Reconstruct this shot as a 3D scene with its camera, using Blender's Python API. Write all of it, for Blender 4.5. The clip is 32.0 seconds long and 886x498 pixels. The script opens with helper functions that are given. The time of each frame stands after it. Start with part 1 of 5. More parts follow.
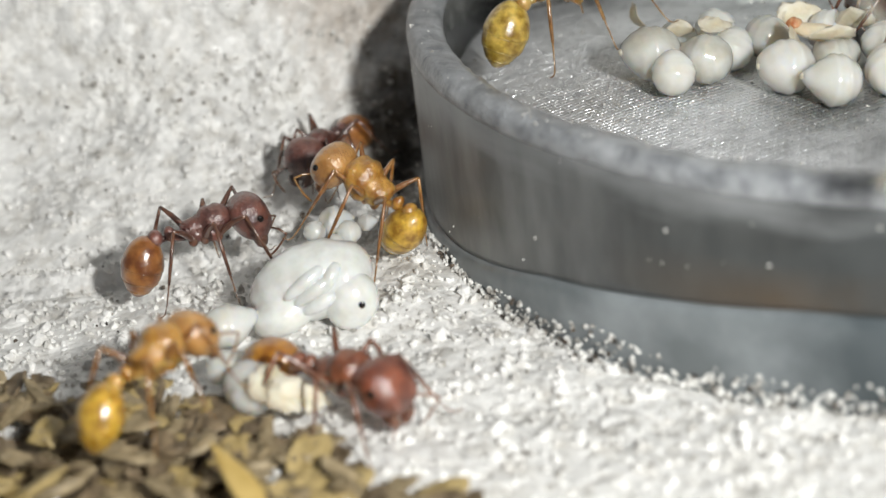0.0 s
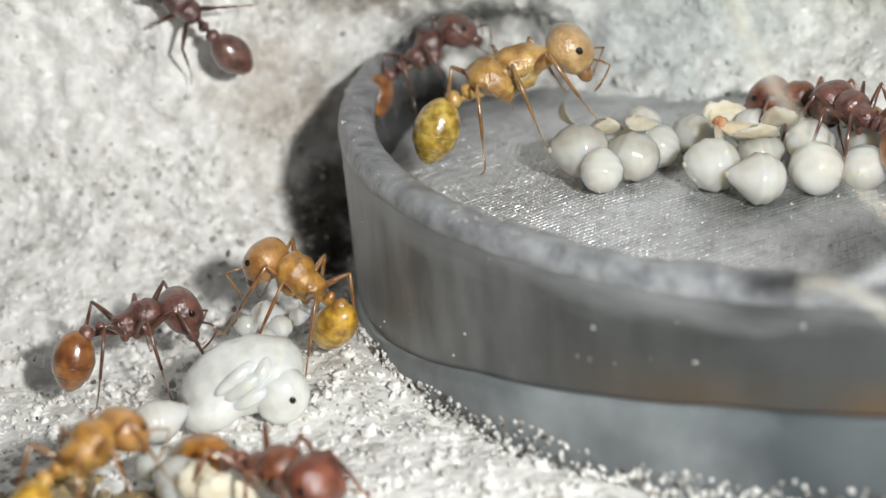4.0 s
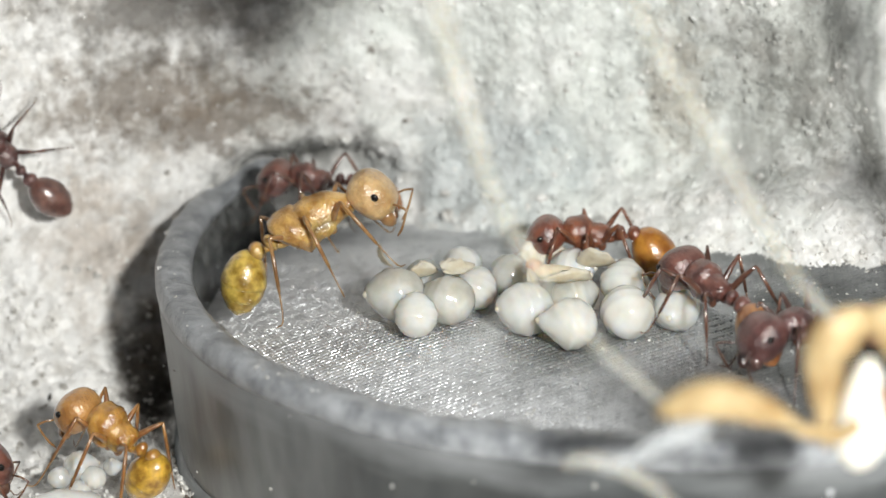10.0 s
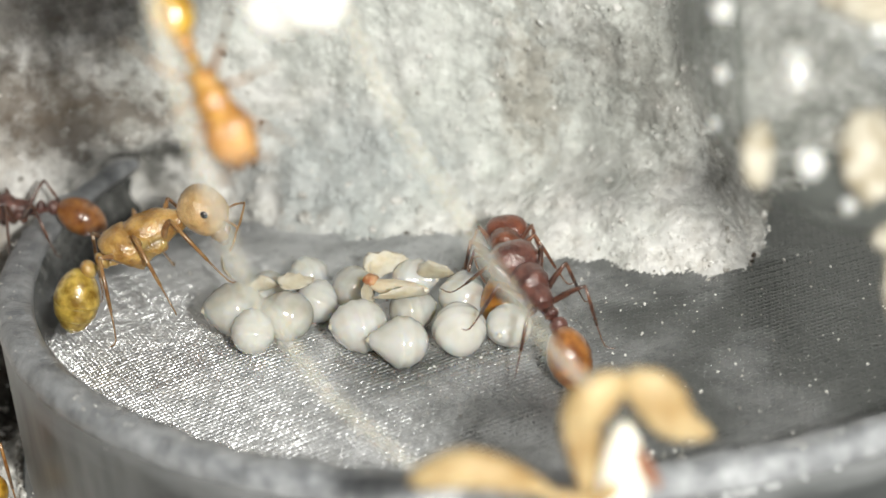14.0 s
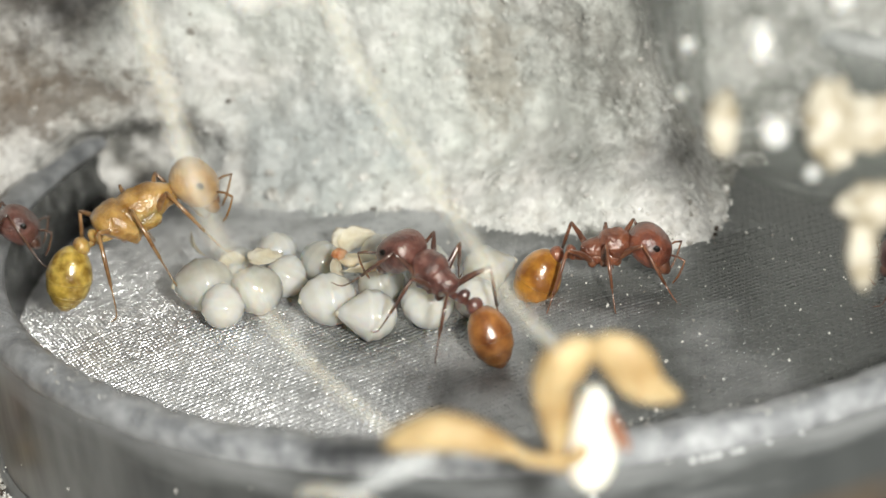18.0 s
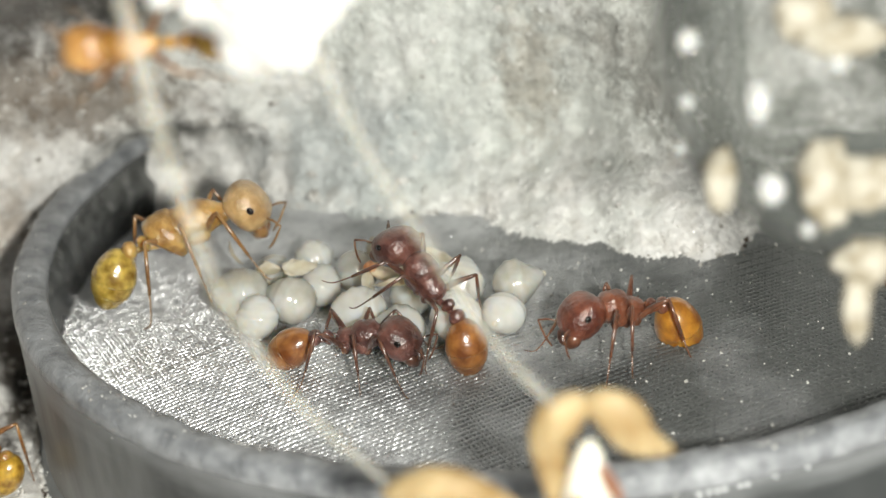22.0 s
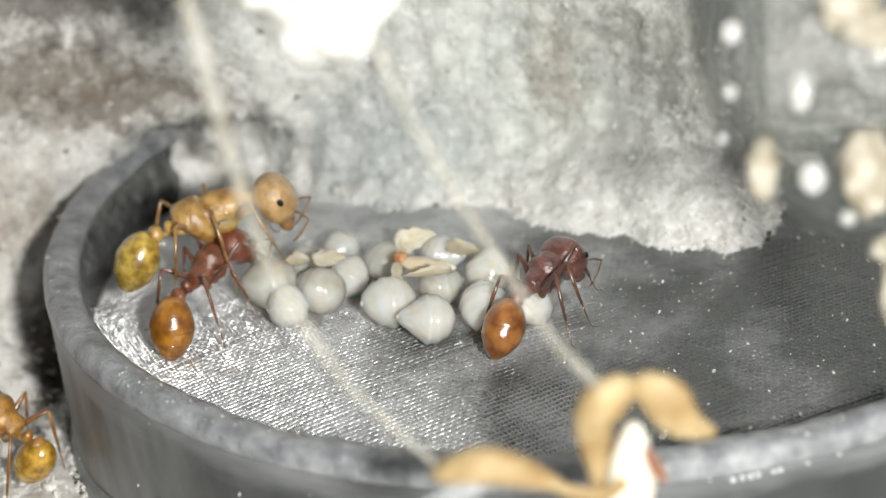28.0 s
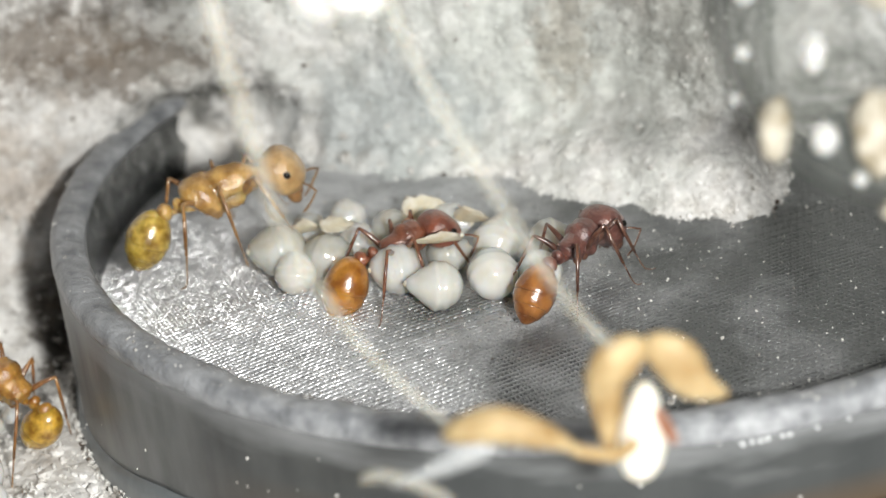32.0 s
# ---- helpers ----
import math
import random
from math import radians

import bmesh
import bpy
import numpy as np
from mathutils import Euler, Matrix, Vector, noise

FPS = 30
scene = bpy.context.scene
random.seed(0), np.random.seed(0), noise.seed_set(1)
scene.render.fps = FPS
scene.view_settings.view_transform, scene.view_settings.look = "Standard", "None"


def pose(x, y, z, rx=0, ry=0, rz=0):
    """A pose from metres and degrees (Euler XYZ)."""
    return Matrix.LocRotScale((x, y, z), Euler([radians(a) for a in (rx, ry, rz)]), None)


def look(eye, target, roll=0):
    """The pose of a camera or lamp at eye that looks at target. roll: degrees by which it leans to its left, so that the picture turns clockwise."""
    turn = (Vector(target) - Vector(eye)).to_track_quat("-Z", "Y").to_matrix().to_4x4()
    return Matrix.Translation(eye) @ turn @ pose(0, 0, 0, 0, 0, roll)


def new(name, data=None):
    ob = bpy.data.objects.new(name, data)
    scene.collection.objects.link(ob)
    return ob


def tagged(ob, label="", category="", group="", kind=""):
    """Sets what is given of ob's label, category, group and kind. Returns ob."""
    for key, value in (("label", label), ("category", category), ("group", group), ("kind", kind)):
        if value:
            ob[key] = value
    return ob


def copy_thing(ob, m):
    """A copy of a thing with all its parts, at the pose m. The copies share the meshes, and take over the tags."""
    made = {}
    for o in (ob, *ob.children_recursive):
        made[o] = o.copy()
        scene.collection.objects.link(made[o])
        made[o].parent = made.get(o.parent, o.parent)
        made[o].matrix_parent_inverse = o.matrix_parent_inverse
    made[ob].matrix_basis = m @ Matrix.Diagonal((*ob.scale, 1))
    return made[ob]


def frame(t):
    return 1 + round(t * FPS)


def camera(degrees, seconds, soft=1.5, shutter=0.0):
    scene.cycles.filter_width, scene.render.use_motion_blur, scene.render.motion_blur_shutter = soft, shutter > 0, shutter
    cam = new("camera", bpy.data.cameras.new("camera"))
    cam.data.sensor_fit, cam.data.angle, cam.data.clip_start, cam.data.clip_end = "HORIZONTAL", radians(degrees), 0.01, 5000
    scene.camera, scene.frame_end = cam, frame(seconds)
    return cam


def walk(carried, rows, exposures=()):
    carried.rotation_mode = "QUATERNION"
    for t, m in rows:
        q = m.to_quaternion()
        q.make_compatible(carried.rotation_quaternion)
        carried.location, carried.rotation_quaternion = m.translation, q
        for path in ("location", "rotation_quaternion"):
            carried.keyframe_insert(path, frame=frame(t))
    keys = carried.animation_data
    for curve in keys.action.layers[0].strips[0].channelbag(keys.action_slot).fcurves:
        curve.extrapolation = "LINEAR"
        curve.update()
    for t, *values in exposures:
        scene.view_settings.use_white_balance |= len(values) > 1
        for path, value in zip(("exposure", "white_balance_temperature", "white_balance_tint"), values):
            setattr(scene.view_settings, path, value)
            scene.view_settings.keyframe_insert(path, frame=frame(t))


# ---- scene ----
MM = 0.001
cam = camera(25.0, 32.0)
PATH = [
    (0.0, -16.78, -94.91, 39.26, 65.465, 5.695, 3.748),
    (0.5, -16.75, -94.93, 39.33, 65.601, 5.578, 3.643),
    (1.0, -16.78, -94.95, 39.33, 65.773, 5.476, 3.462),
    (1.5, -16.81, -94.96, 39.29, 65.886, 5.404, 3.255),
    (2.0, -16.85, -95.11, 39.57, 66.212, 5.212, 2.997),
    (2.5, -16.58, -95.12, 39.57, 66.82, 5.13, 2.762),
    (4.5, -16.5, -95.47, 40.3, 68.025, 4.794, 1.885),
    (5.0, -15.98, -95.39, 40.6, 68.373, 4.762, 1.781),
    (5.5, -15.64, -95.08, 40.67, 68.539, 4.676, 1.649),
    (6.0, -15.29, -94.92, 40.51, 68.849, 4.618, 1.593),
    (6.5, -14.49, -94.45, 40.58, 68.778, 4.58, 1.174),
    (7.0, -13.71, -94.55, 41.24, 69.076, 4.482, 1.086),
    (7.5, -13.18, -94.25, 42.17, 69.357, 4.599, 0.892),
    (8.0, -12.91, -93.83, 42.06, 69.443, 4.582, 0.497),
    (8.5, -12.19, -93.89, 42.49, 69.324, 4.618, 0.325),
    (9.0, -11.87, -93.95, 42.55, 69.597, 4.665, 0.029),
    (9.5, -11.52, -93.85, 42.71, 69.476, 4.701, -0.223),
    (10.0, -11.42, -93.75, 42.61, 69.62, 4.736, -0.401),
    (10.5, -10.48, -93.29, 42.78, 68.728, 4.651, -0.527),
    (11.0, -9.39, -93.21, 43.53, 68.288, 4.848, -0.38),
    (11.5, -7.8, -93.03, 44.04, 68.194, 5.103, 0.006),
    (12.0, -6.4, -93.02, 44.78, 67.396, 5.31, 0.191),
    (12.5, -4.98, -93.11, 46.05, 67.041, 5.534, 0.375),
    (13.0, -4.26, -92.54, 46.64, 67.408, 5.578, 0.0),
    (13.5, -3.43, -91.6, 46.38, 66.986, 5.648, -0.123),
    (14.0, -3.17, -91.77, 46.49, 66.962, 5.421, -0.546),
    (14.5, -2.96, -91.89, 46.6, 66.688, 5.457, -0.871),
    (15.0, -2.93, -92.21, 46.89, 66.308, 5.459, -1.042),
    (15.5, -3.27, -92.31, 46.5, 66.398, 5.465, -1.369),
    (17.5, -3.66, -93.16, 46.15, 66.618, 5.353, -1.791),
    (18.0, -3.69, -93.08, 46.41, 66.492, 5.219, -1.797),
    (18.5, -4.4, -91.53, 48.19, 65.023, 5.343, -1.562),
    (19.0, -1.94, -91.73, 51.37, 64.064, 6.094, 1.029),
    (19.5, 1.19, -91.88, 52.85, 64.006, 6.702, 2.862),
    (20.0, 3.07, -91.64, 53.97, 63.989, 6.885, 3.565),
    (20.5, 1.78, -92.13, 52.3, 64.96, 6.398, 2.417),
    (21.0, 1.19, -92.83, 51.51, 65.21, 5.815, 2.106),
    (21.5, 0.63, -93.51, 50.93, 64.926, 6.134, 1.379),
    (22.0, -0.11, -92.9, 50.94, 64.427, 6.041, 0.85),
    (22.5, -0.44, -93.21, 50.89, 64.342, 5.857, 0.735),
    (23.0, -0.57, -93.18, 50.65, 64.442, 5.793, 0.763),
    (23.5, -0.86, -93.5, 50.71, 64.375, 5.719, 0.744),
    (24.0, -0.92, -93.8, 51.07, 64.44, 5.695, 0.708),
    (24.5, -1.09, -93.81, 50.82, 64.515, 5.713, 0.728),
    (25.0, -1.24, -94.0, 50.86, 64.539, 5.667, 0.72),
    (25.5, -1.29, -94.19, 51.0, 64.538, 5.642, 0.807),
    (27.5, -2.05, -94.31, 50.98, 64.452, 5.54, 0.6),
    (28.0, -2.27, -94.33, 51.12, 64.522, 5.542, 0.565),
    (28.5, -2.34, -94.36, 50.99, 64.511, 5.491, 0.51),
    (29.0, -2.42, -94.37, 50.82, 64.393, 5.528, 0.528),
    (29.5, -2.53, -94.33, 50.67, 64.499, 5.467, 0.527),
    (30.0, -2.49, -94.34, 50.43, 64.424, 5.418, 0.452),
    (30.5, -2.43, -94.6, 50.59, 64.432, 5.457, 0.433),
    (31.0, -2.5, -94.53, 50.57, 64.336, 5.47, 0.496),
    (31.5, -2.51, -94.51, 50.41, 64.207, 5.431, 0.633),
    (32.0, -2.72, -94.54, 50.31, 64.091, 5.367, 0.656),
]

# close-up lens, sharp at the brood
cam.data.dof.use_dof, cam.data.dof.focus_distance, cam.data.dof.aperture_fstop = True, 0.0925, 46.0
walk(cam, [(t, pose(x * MM, y * MM, z * MM, a, b, c)) for t, x, y, z, a, b, c in PATH],
     [(0, 0.03, 6500, 10), (5, 0.06, 6500, 10), (9, 0.18, 6500, 10), (12, 0.05, 6600, 10), (15, 0.02, 6800, 9), (18, 0.04, 6800, 9), (19, -0.08, 6700, 8), (20, -0.16, 6600, 8),
      (21, -0.06, 6800, 8), (24, 0.0, 6750, 8), (28, 0.0, 6650, 10), (32, 0.02, 6600, 11)])

# ---- light: a phone torch beside the lens, and a dim room ----
world = bpy.data.worlds.new("room")
scene.world = world
world.use_nodes = True
world.node_tree.nodes["Background"].inputs["Color"].default_value = (0.93, 0.97, 1.0, 1)
world.node_tree.nodes["Background"].inputs["Strength"].default_value = 0.10
torch_data = bpy.data.lights.new("torch", "SPOT")
torch_data.energy, torch_data.spot_size, torch_data.spot_blend = 0.43, radians(96), 0.6
torch_data.shadow_soft_size = 0.0034
torch_data.color = (0.98, 0.985, 0.95)
torch = new("torch", torch_data)
torch.matrix_basis = look((0.0115, -0.096, 0.0495), (-0.015, -0.010, 0.008))
scene.view_settings.exposure = 0.0


# ---- materials ----
def mat(name, color, rough=0.5, metal=0.0, color2=None, scale=1.0, spread=(0.35, 0.65), bump=0.0, bump_scale=0.3,
        sss=0.0, coat=0.0, trans=0.0, spec=0.5, rough2=None, detail=6.0):
    """Two colours mixed by noise, with a fine bump; scale and bump_scale are feature sizes in millimetres."""
    m = bpy.data.materials.new(name)
    m.use_nodes = True
    nt = m.node_tree
    b = nt.nodes["Principled BSDF"]
    tc = nt.nodes.new("ShaderNodeTexCoord")
    n1 = nt.nodes.new("ShaderNodeTexNoise")
    n1.inputs["Scale"].default_value = 1.0 / (scale * MM)
    n1.inputs["Detail"].default_value = detail
    nt.links.new(tc.outputs["Object"], n1.inputs["Vector"])
    ramp = nt.nodes.new("ShaderNodeValToRGB")
    ramp.color_ramp.elements[0].position, ramp.color_ramp.elements[1].position = spread
    ramp.color_ramp.elements[0].color = (*color, 1)
    ramp.color_ramp.elements[1].color = (*(color2 or color), 1)
    nt.links.new(n1.outputs["Fac"], ramp.inputs["Fac"])
    nt.links.new(ramp.outputs["Color"], b.inputs["Base Color"])
    b.inputs["Roughness"].default_value, b.inputs["Metallic"].default_value = rough, metal
    b.inputs["Specular IOR Level"].default_value = spec
    b.inputs["Coat Weight"].default_value, b.inputs["Coat Roughness"].default_value = coat, 0.22
    b.inputs["Coat IOR"].default_value = 1.75
    b.inputs["Transmission Weight"].default_value = trans
    if sss:
        b.inputs["Subsurface Weight"].default_value = sss
        b.inputs["Subsurface Radius"].default_value = (1.0, 0.7, 0.45)
        b.inputs["Subsurface Scale"].default_value = 0.0009
    if rough2 is not None:
        mr = nt.nodes.new("ShaderNodeMapRange")
        mr.inputs["To Min"].default_value, mr.inputs["To Max"].default_value = rough, rough2
        nt.links.new(n1.outputs["Fac"], mr.inputs["Value"])
        nt.links.new(mr.outputs["Result"], b.inputs["Roughness"])
    if bump:
        n2 = nt.nodes.new("ShaderNodeTexNoise")
        n2.inputs["Scale"].default_value = 1.0 / (bump_scale * MM)
        n2.inputs["Detail"].default_value = 4
        nt.links.new(tc.outputs["Object"], n2.inputs["Vector"])
        bp = nt.nodes.new("ShaderNodeBump")
        bp.inputs["Strength"].default_value, bp.inputs["Distance"].default_value = 1.0, bump * MM
        nt.links.new(n2.outputs["Fac"], bp.inputs["Height"])
        nt.links.new(bp.outputs["Normal"], b.inputs["Normal"])
        nt.links.new(bp.outputs["Normal"], b.inputs["Coat Normal"])
    return m


def stone_material():
    """Off-white sandy grout, greyer on the upright face, with brown and black stains and painted shade, of their own
    shape.
    """
    m = mat("grout", (0.70, 0.675, 0.635), 0.75, color2=(0.93, 0.92, 0.90), scale=1.1, spread=(0.30, 0.52), bump=0.20, bump_scale=0.5, detail=10)
    nt = m.node_tree
    b = nt.nodes["Principled BSDF"]
    ramp = b.inputs["Base Color"].links[0].from_socket
    geo = nt.nodes.new("ShaderNodeNewGeometry")
    last = ramp

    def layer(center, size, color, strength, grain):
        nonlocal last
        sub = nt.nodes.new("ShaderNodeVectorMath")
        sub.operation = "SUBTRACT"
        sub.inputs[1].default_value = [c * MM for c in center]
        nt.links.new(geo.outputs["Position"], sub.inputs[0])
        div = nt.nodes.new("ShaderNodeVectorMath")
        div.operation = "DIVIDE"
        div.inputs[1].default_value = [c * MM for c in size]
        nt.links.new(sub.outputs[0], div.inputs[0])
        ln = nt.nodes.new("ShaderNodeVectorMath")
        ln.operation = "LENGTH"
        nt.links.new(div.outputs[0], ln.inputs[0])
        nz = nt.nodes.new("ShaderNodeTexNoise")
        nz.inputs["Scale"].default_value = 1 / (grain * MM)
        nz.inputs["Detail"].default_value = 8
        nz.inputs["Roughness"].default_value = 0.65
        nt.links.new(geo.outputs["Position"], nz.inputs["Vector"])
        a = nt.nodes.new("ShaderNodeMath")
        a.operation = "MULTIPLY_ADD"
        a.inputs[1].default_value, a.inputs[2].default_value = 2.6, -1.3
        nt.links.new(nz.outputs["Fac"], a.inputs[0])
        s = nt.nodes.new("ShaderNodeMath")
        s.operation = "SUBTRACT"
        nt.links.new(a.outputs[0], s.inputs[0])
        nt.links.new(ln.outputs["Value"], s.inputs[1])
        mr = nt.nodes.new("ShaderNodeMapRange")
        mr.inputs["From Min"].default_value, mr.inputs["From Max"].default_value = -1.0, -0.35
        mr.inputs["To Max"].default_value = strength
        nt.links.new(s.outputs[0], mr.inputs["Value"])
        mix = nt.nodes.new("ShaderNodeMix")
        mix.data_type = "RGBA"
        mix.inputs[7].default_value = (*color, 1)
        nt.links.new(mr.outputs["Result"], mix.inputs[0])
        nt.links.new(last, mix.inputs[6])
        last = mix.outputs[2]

    # fine dark pits between the sand grains
    pit = nt.nodes.new("ShaderNodeTexVoronoi")
    pit.inputs["Scale"].default_value = 1 / (0.55 * MM)
    nt.links.new(geo.outputs["Position"], pit.inputs["Vector"])
    area = nt.nodes.new("ShaderNodeTexNoise")
    area.inputs["Scale"].default_value, area.inputs["Detail"].default_value = 1 / (4.0 * MM), 6
    nt.links.new(geo.outputs["Position"], area.inputs["Vector"])
    deep = nt.nodes.new("ShaderNodeMapRange")
    deep.inputs["From Min"].default_value, deep.inputs["From Max"].default_value = 0.45, 0.85
    nt.links.new(pit.outputs["Distance"], deep.inputs["Value"])
    some = nt.nodes.new("ShaderNodeMapRange")
    some.inputs["From Min"].default_value, some.inputs["From Max"].default_value = 0.48, 0.70
    some.inputs["To Max"].default_value = 0.5
    nt.links.new(area.outputs["Fac"], some.inputs["Value"])
    mul = nt.nodes.new("ShaderNodeMath")
    mul.operation = "MULTIPLY"
    nt.links.new(deep.outputs["Result"], mul.inputs[0])
    nt.links.new(some.outputs["Result"], mul.inputs[1])
    pm = nt.nodes.new("ShaderNodeMix")
    pm.data_type = "RGBA"
    pm.inputs[7].default_value = (0.24, 0.22, 0.19, 1)
    nt.links.new(mul.outputs[0], pm.inputs[0])
    nt.links.new(last, pm.inputs[6])
    last = pm.outputs[2]
    for blotch in STAINS_AND_SHADE:
        layer(*blotch)
    # each sand grain a shade of its own
    cell = nt.nodes.new("ShaderNodeTexVoronoi")
    cell.inputs["Scale"].default_value = 1 / (0.42 * MM)
    nt.links.new(geo.outputs["Position"], cell.inputs["Vector"])
    shade = nt.nodes.new("ShaderNodeSeparateColor")
    nt.links.new(cell.outputs["Color"], shade.inputs[0])
    tone = nt.nodes.new("ShaderNodeMapRange")
    tone.inputs["To Min"].default_value, tone.inputs["To Max"].default_value = 0.86, 1.08
    nt.links.new(shade.outputs[0], tone.inputs["Value"])
    dim = nt.nodes.new("ShaderNodeVectorMath")
    dim.operation = "SCALE"
    nt.links.new(last, dim.inputs[0])
    nt.links.new(tone.outputs["Result"], dim.inputs["Scale"])
    nt.links.new(dim.outputs[0], b.inputs["Base Color"])
    # rounded grains of two sizes standing out of the binder, some of them glassy
    coarse = nt.nodes.new("ShaderNodeTexVoronoi")
    coarse.feature = "SMOOTH_F1"
    coarse.inputs["Scale"].default_value, coarse.inputs["Smoothness"].default_value = 1 / (0.95 * MM), 0.35
    nt.links.new(geo.outputs["Position"], coarse.inputs["Vector"])
    both = nt.nodes.new("ShaderNodeMath")
    both.operation = "MULTIPLY_ADD"
    both.inputs[1].default_value = 1.7
    nt.links.new(coarse.outputs["Distance"], both.inputs[0])
    nt.links.new(cell.outputs["Distance"], both.inputs[2])
    # sandier in some patches than in others
    sandy = nt.nodes.new("ShaderNodeMapRange")
    sandy.inputs["From Min"].default_value, sandy.inputs["From Max"].default_value = 0.36, 0.66
    sandy.inputs["To Min"].default_value, sandy.inputs["To Max"].default_value = 0.25, 1.9
    nt.links.new(area.outputs["Fac"], sandy.inputs["Value"])
    rough = nt.nodes.new("ShaderNodeMath")
    rough.operation = "MULTIPLY"
    nt.links.new(both.outputs[0], rough.inputs[0])
    nt.links.new(sandy.outputs["Result"], rough.inputs[1])
    old = [n for n in nt.nodes if n.type == "BUMP"][0]
    grain = nt.nodes.new("ShaderNodeBump")
    grain.invert = True
    grain.inputs["Strength"].default_value, grain.inputs["Distance"].default_value = 0.8, 0.075 * MM
    nt.links.new(rough.outputs[0], grain.inputs["Height"])
    nt.links.new(old.outputs[0], grain.inputs["Normal"])
    nt.links.new(grain.outputs[0], b.inputs["Normal"])
    gloss = nt.nodes.new("ShaderNodeMapRange")
    gloss.inputs["From Min"].default_value, gloss.inputs["From Max"].default_value = 0.72, 0.9
    gloss.inputs["To Min"].default_value, gloss.inputs["To Max"].default_value = 0.8, 0.2
    nt.links.new(shade.outputs[1], gloss.inputs["Value"])
    nt.links.new(gloss.outputs["Result"], b.inputs["Roughness"])
    return m


# centre, half size (mm), colour, strength, grain (mm)
STAINS_AND_SHADE = [
    ((2, 8, 14), (27, 14, 14), (0.70, 0.735, 0.70), 0.75, 6.0),
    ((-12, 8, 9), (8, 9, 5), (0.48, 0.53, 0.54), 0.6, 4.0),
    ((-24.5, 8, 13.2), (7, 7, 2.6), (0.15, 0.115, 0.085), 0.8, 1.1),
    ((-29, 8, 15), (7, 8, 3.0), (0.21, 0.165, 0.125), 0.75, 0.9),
    # two patches: brown wall, with the cotton wad's shadow painted into the colour
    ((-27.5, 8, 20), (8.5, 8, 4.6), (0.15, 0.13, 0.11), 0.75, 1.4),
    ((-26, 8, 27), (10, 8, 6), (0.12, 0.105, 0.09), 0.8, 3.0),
    # shade in the gap left of the dish, put into the colour
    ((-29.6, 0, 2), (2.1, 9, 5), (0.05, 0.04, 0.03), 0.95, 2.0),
    ((-31, 5, 8), (5, 5, 5), (0.42, 0.34, 0.27), 0.6, 2.0),
    ((4, 4, 13), (10, 8, 9), (0.30, 0.29, 0.26), 0.16, 0.45),
    ((10, 0, 9), (4, 5, 5), (0.22, 0.22, 0.20), 0.3, 0.5),
    ((6.0, 4, 15), (6, 8, 6), (0.20, 0.185, 0.155), 0.34, 0.6),
    ((-1.0, 7.0, 13.5), (2.2, 6, 5), (0.36, 0.31, 0.24), 0.5, 0.8),
    ((5.5, 5.0, 13.4), (2.0, 6, 4.5), (0.16, 0.15, 0.13), 0.4, 0.6),
    ((3.2, 6.5, 15.9), (2.6, 6, 2.5), (0.18, 0.16, 0.14), 0.45, 0.5),
    # shaded hollow past the wall's right end, painted dark
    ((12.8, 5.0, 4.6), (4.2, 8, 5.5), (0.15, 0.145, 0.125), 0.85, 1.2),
    ((8.6, 5.5, 9.9), (1.8, 6, 3.0), (0.24, 0.23, 0.20), 0.6, 0.6),
    # the same hollow further back, its shade painted darker still
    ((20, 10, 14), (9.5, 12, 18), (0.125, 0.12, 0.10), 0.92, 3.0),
    # stone behind the back of the rim, its shade put into the colour
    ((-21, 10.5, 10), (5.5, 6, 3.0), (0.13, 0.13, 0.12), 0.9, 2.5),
    # more of the painted shade beside the dish foot
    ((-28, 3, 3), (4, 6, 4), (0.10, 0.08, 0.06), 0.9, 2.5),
]

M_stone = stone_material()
M_grain = mat("grout_crystals", (0.34, 0.32, 0.29), 0.35, color2=(0.86, 0.85, 0.82), scale=0.6, spread=(0.38, 0.56), bump=0.03, bump_scale=0.15, sss=0.0)
M_dirt = mat("dark_specks", (0.05, 0.045, 0.04), 0.7, color2=(0.16, 0.12, 0.09), scale=0.5)


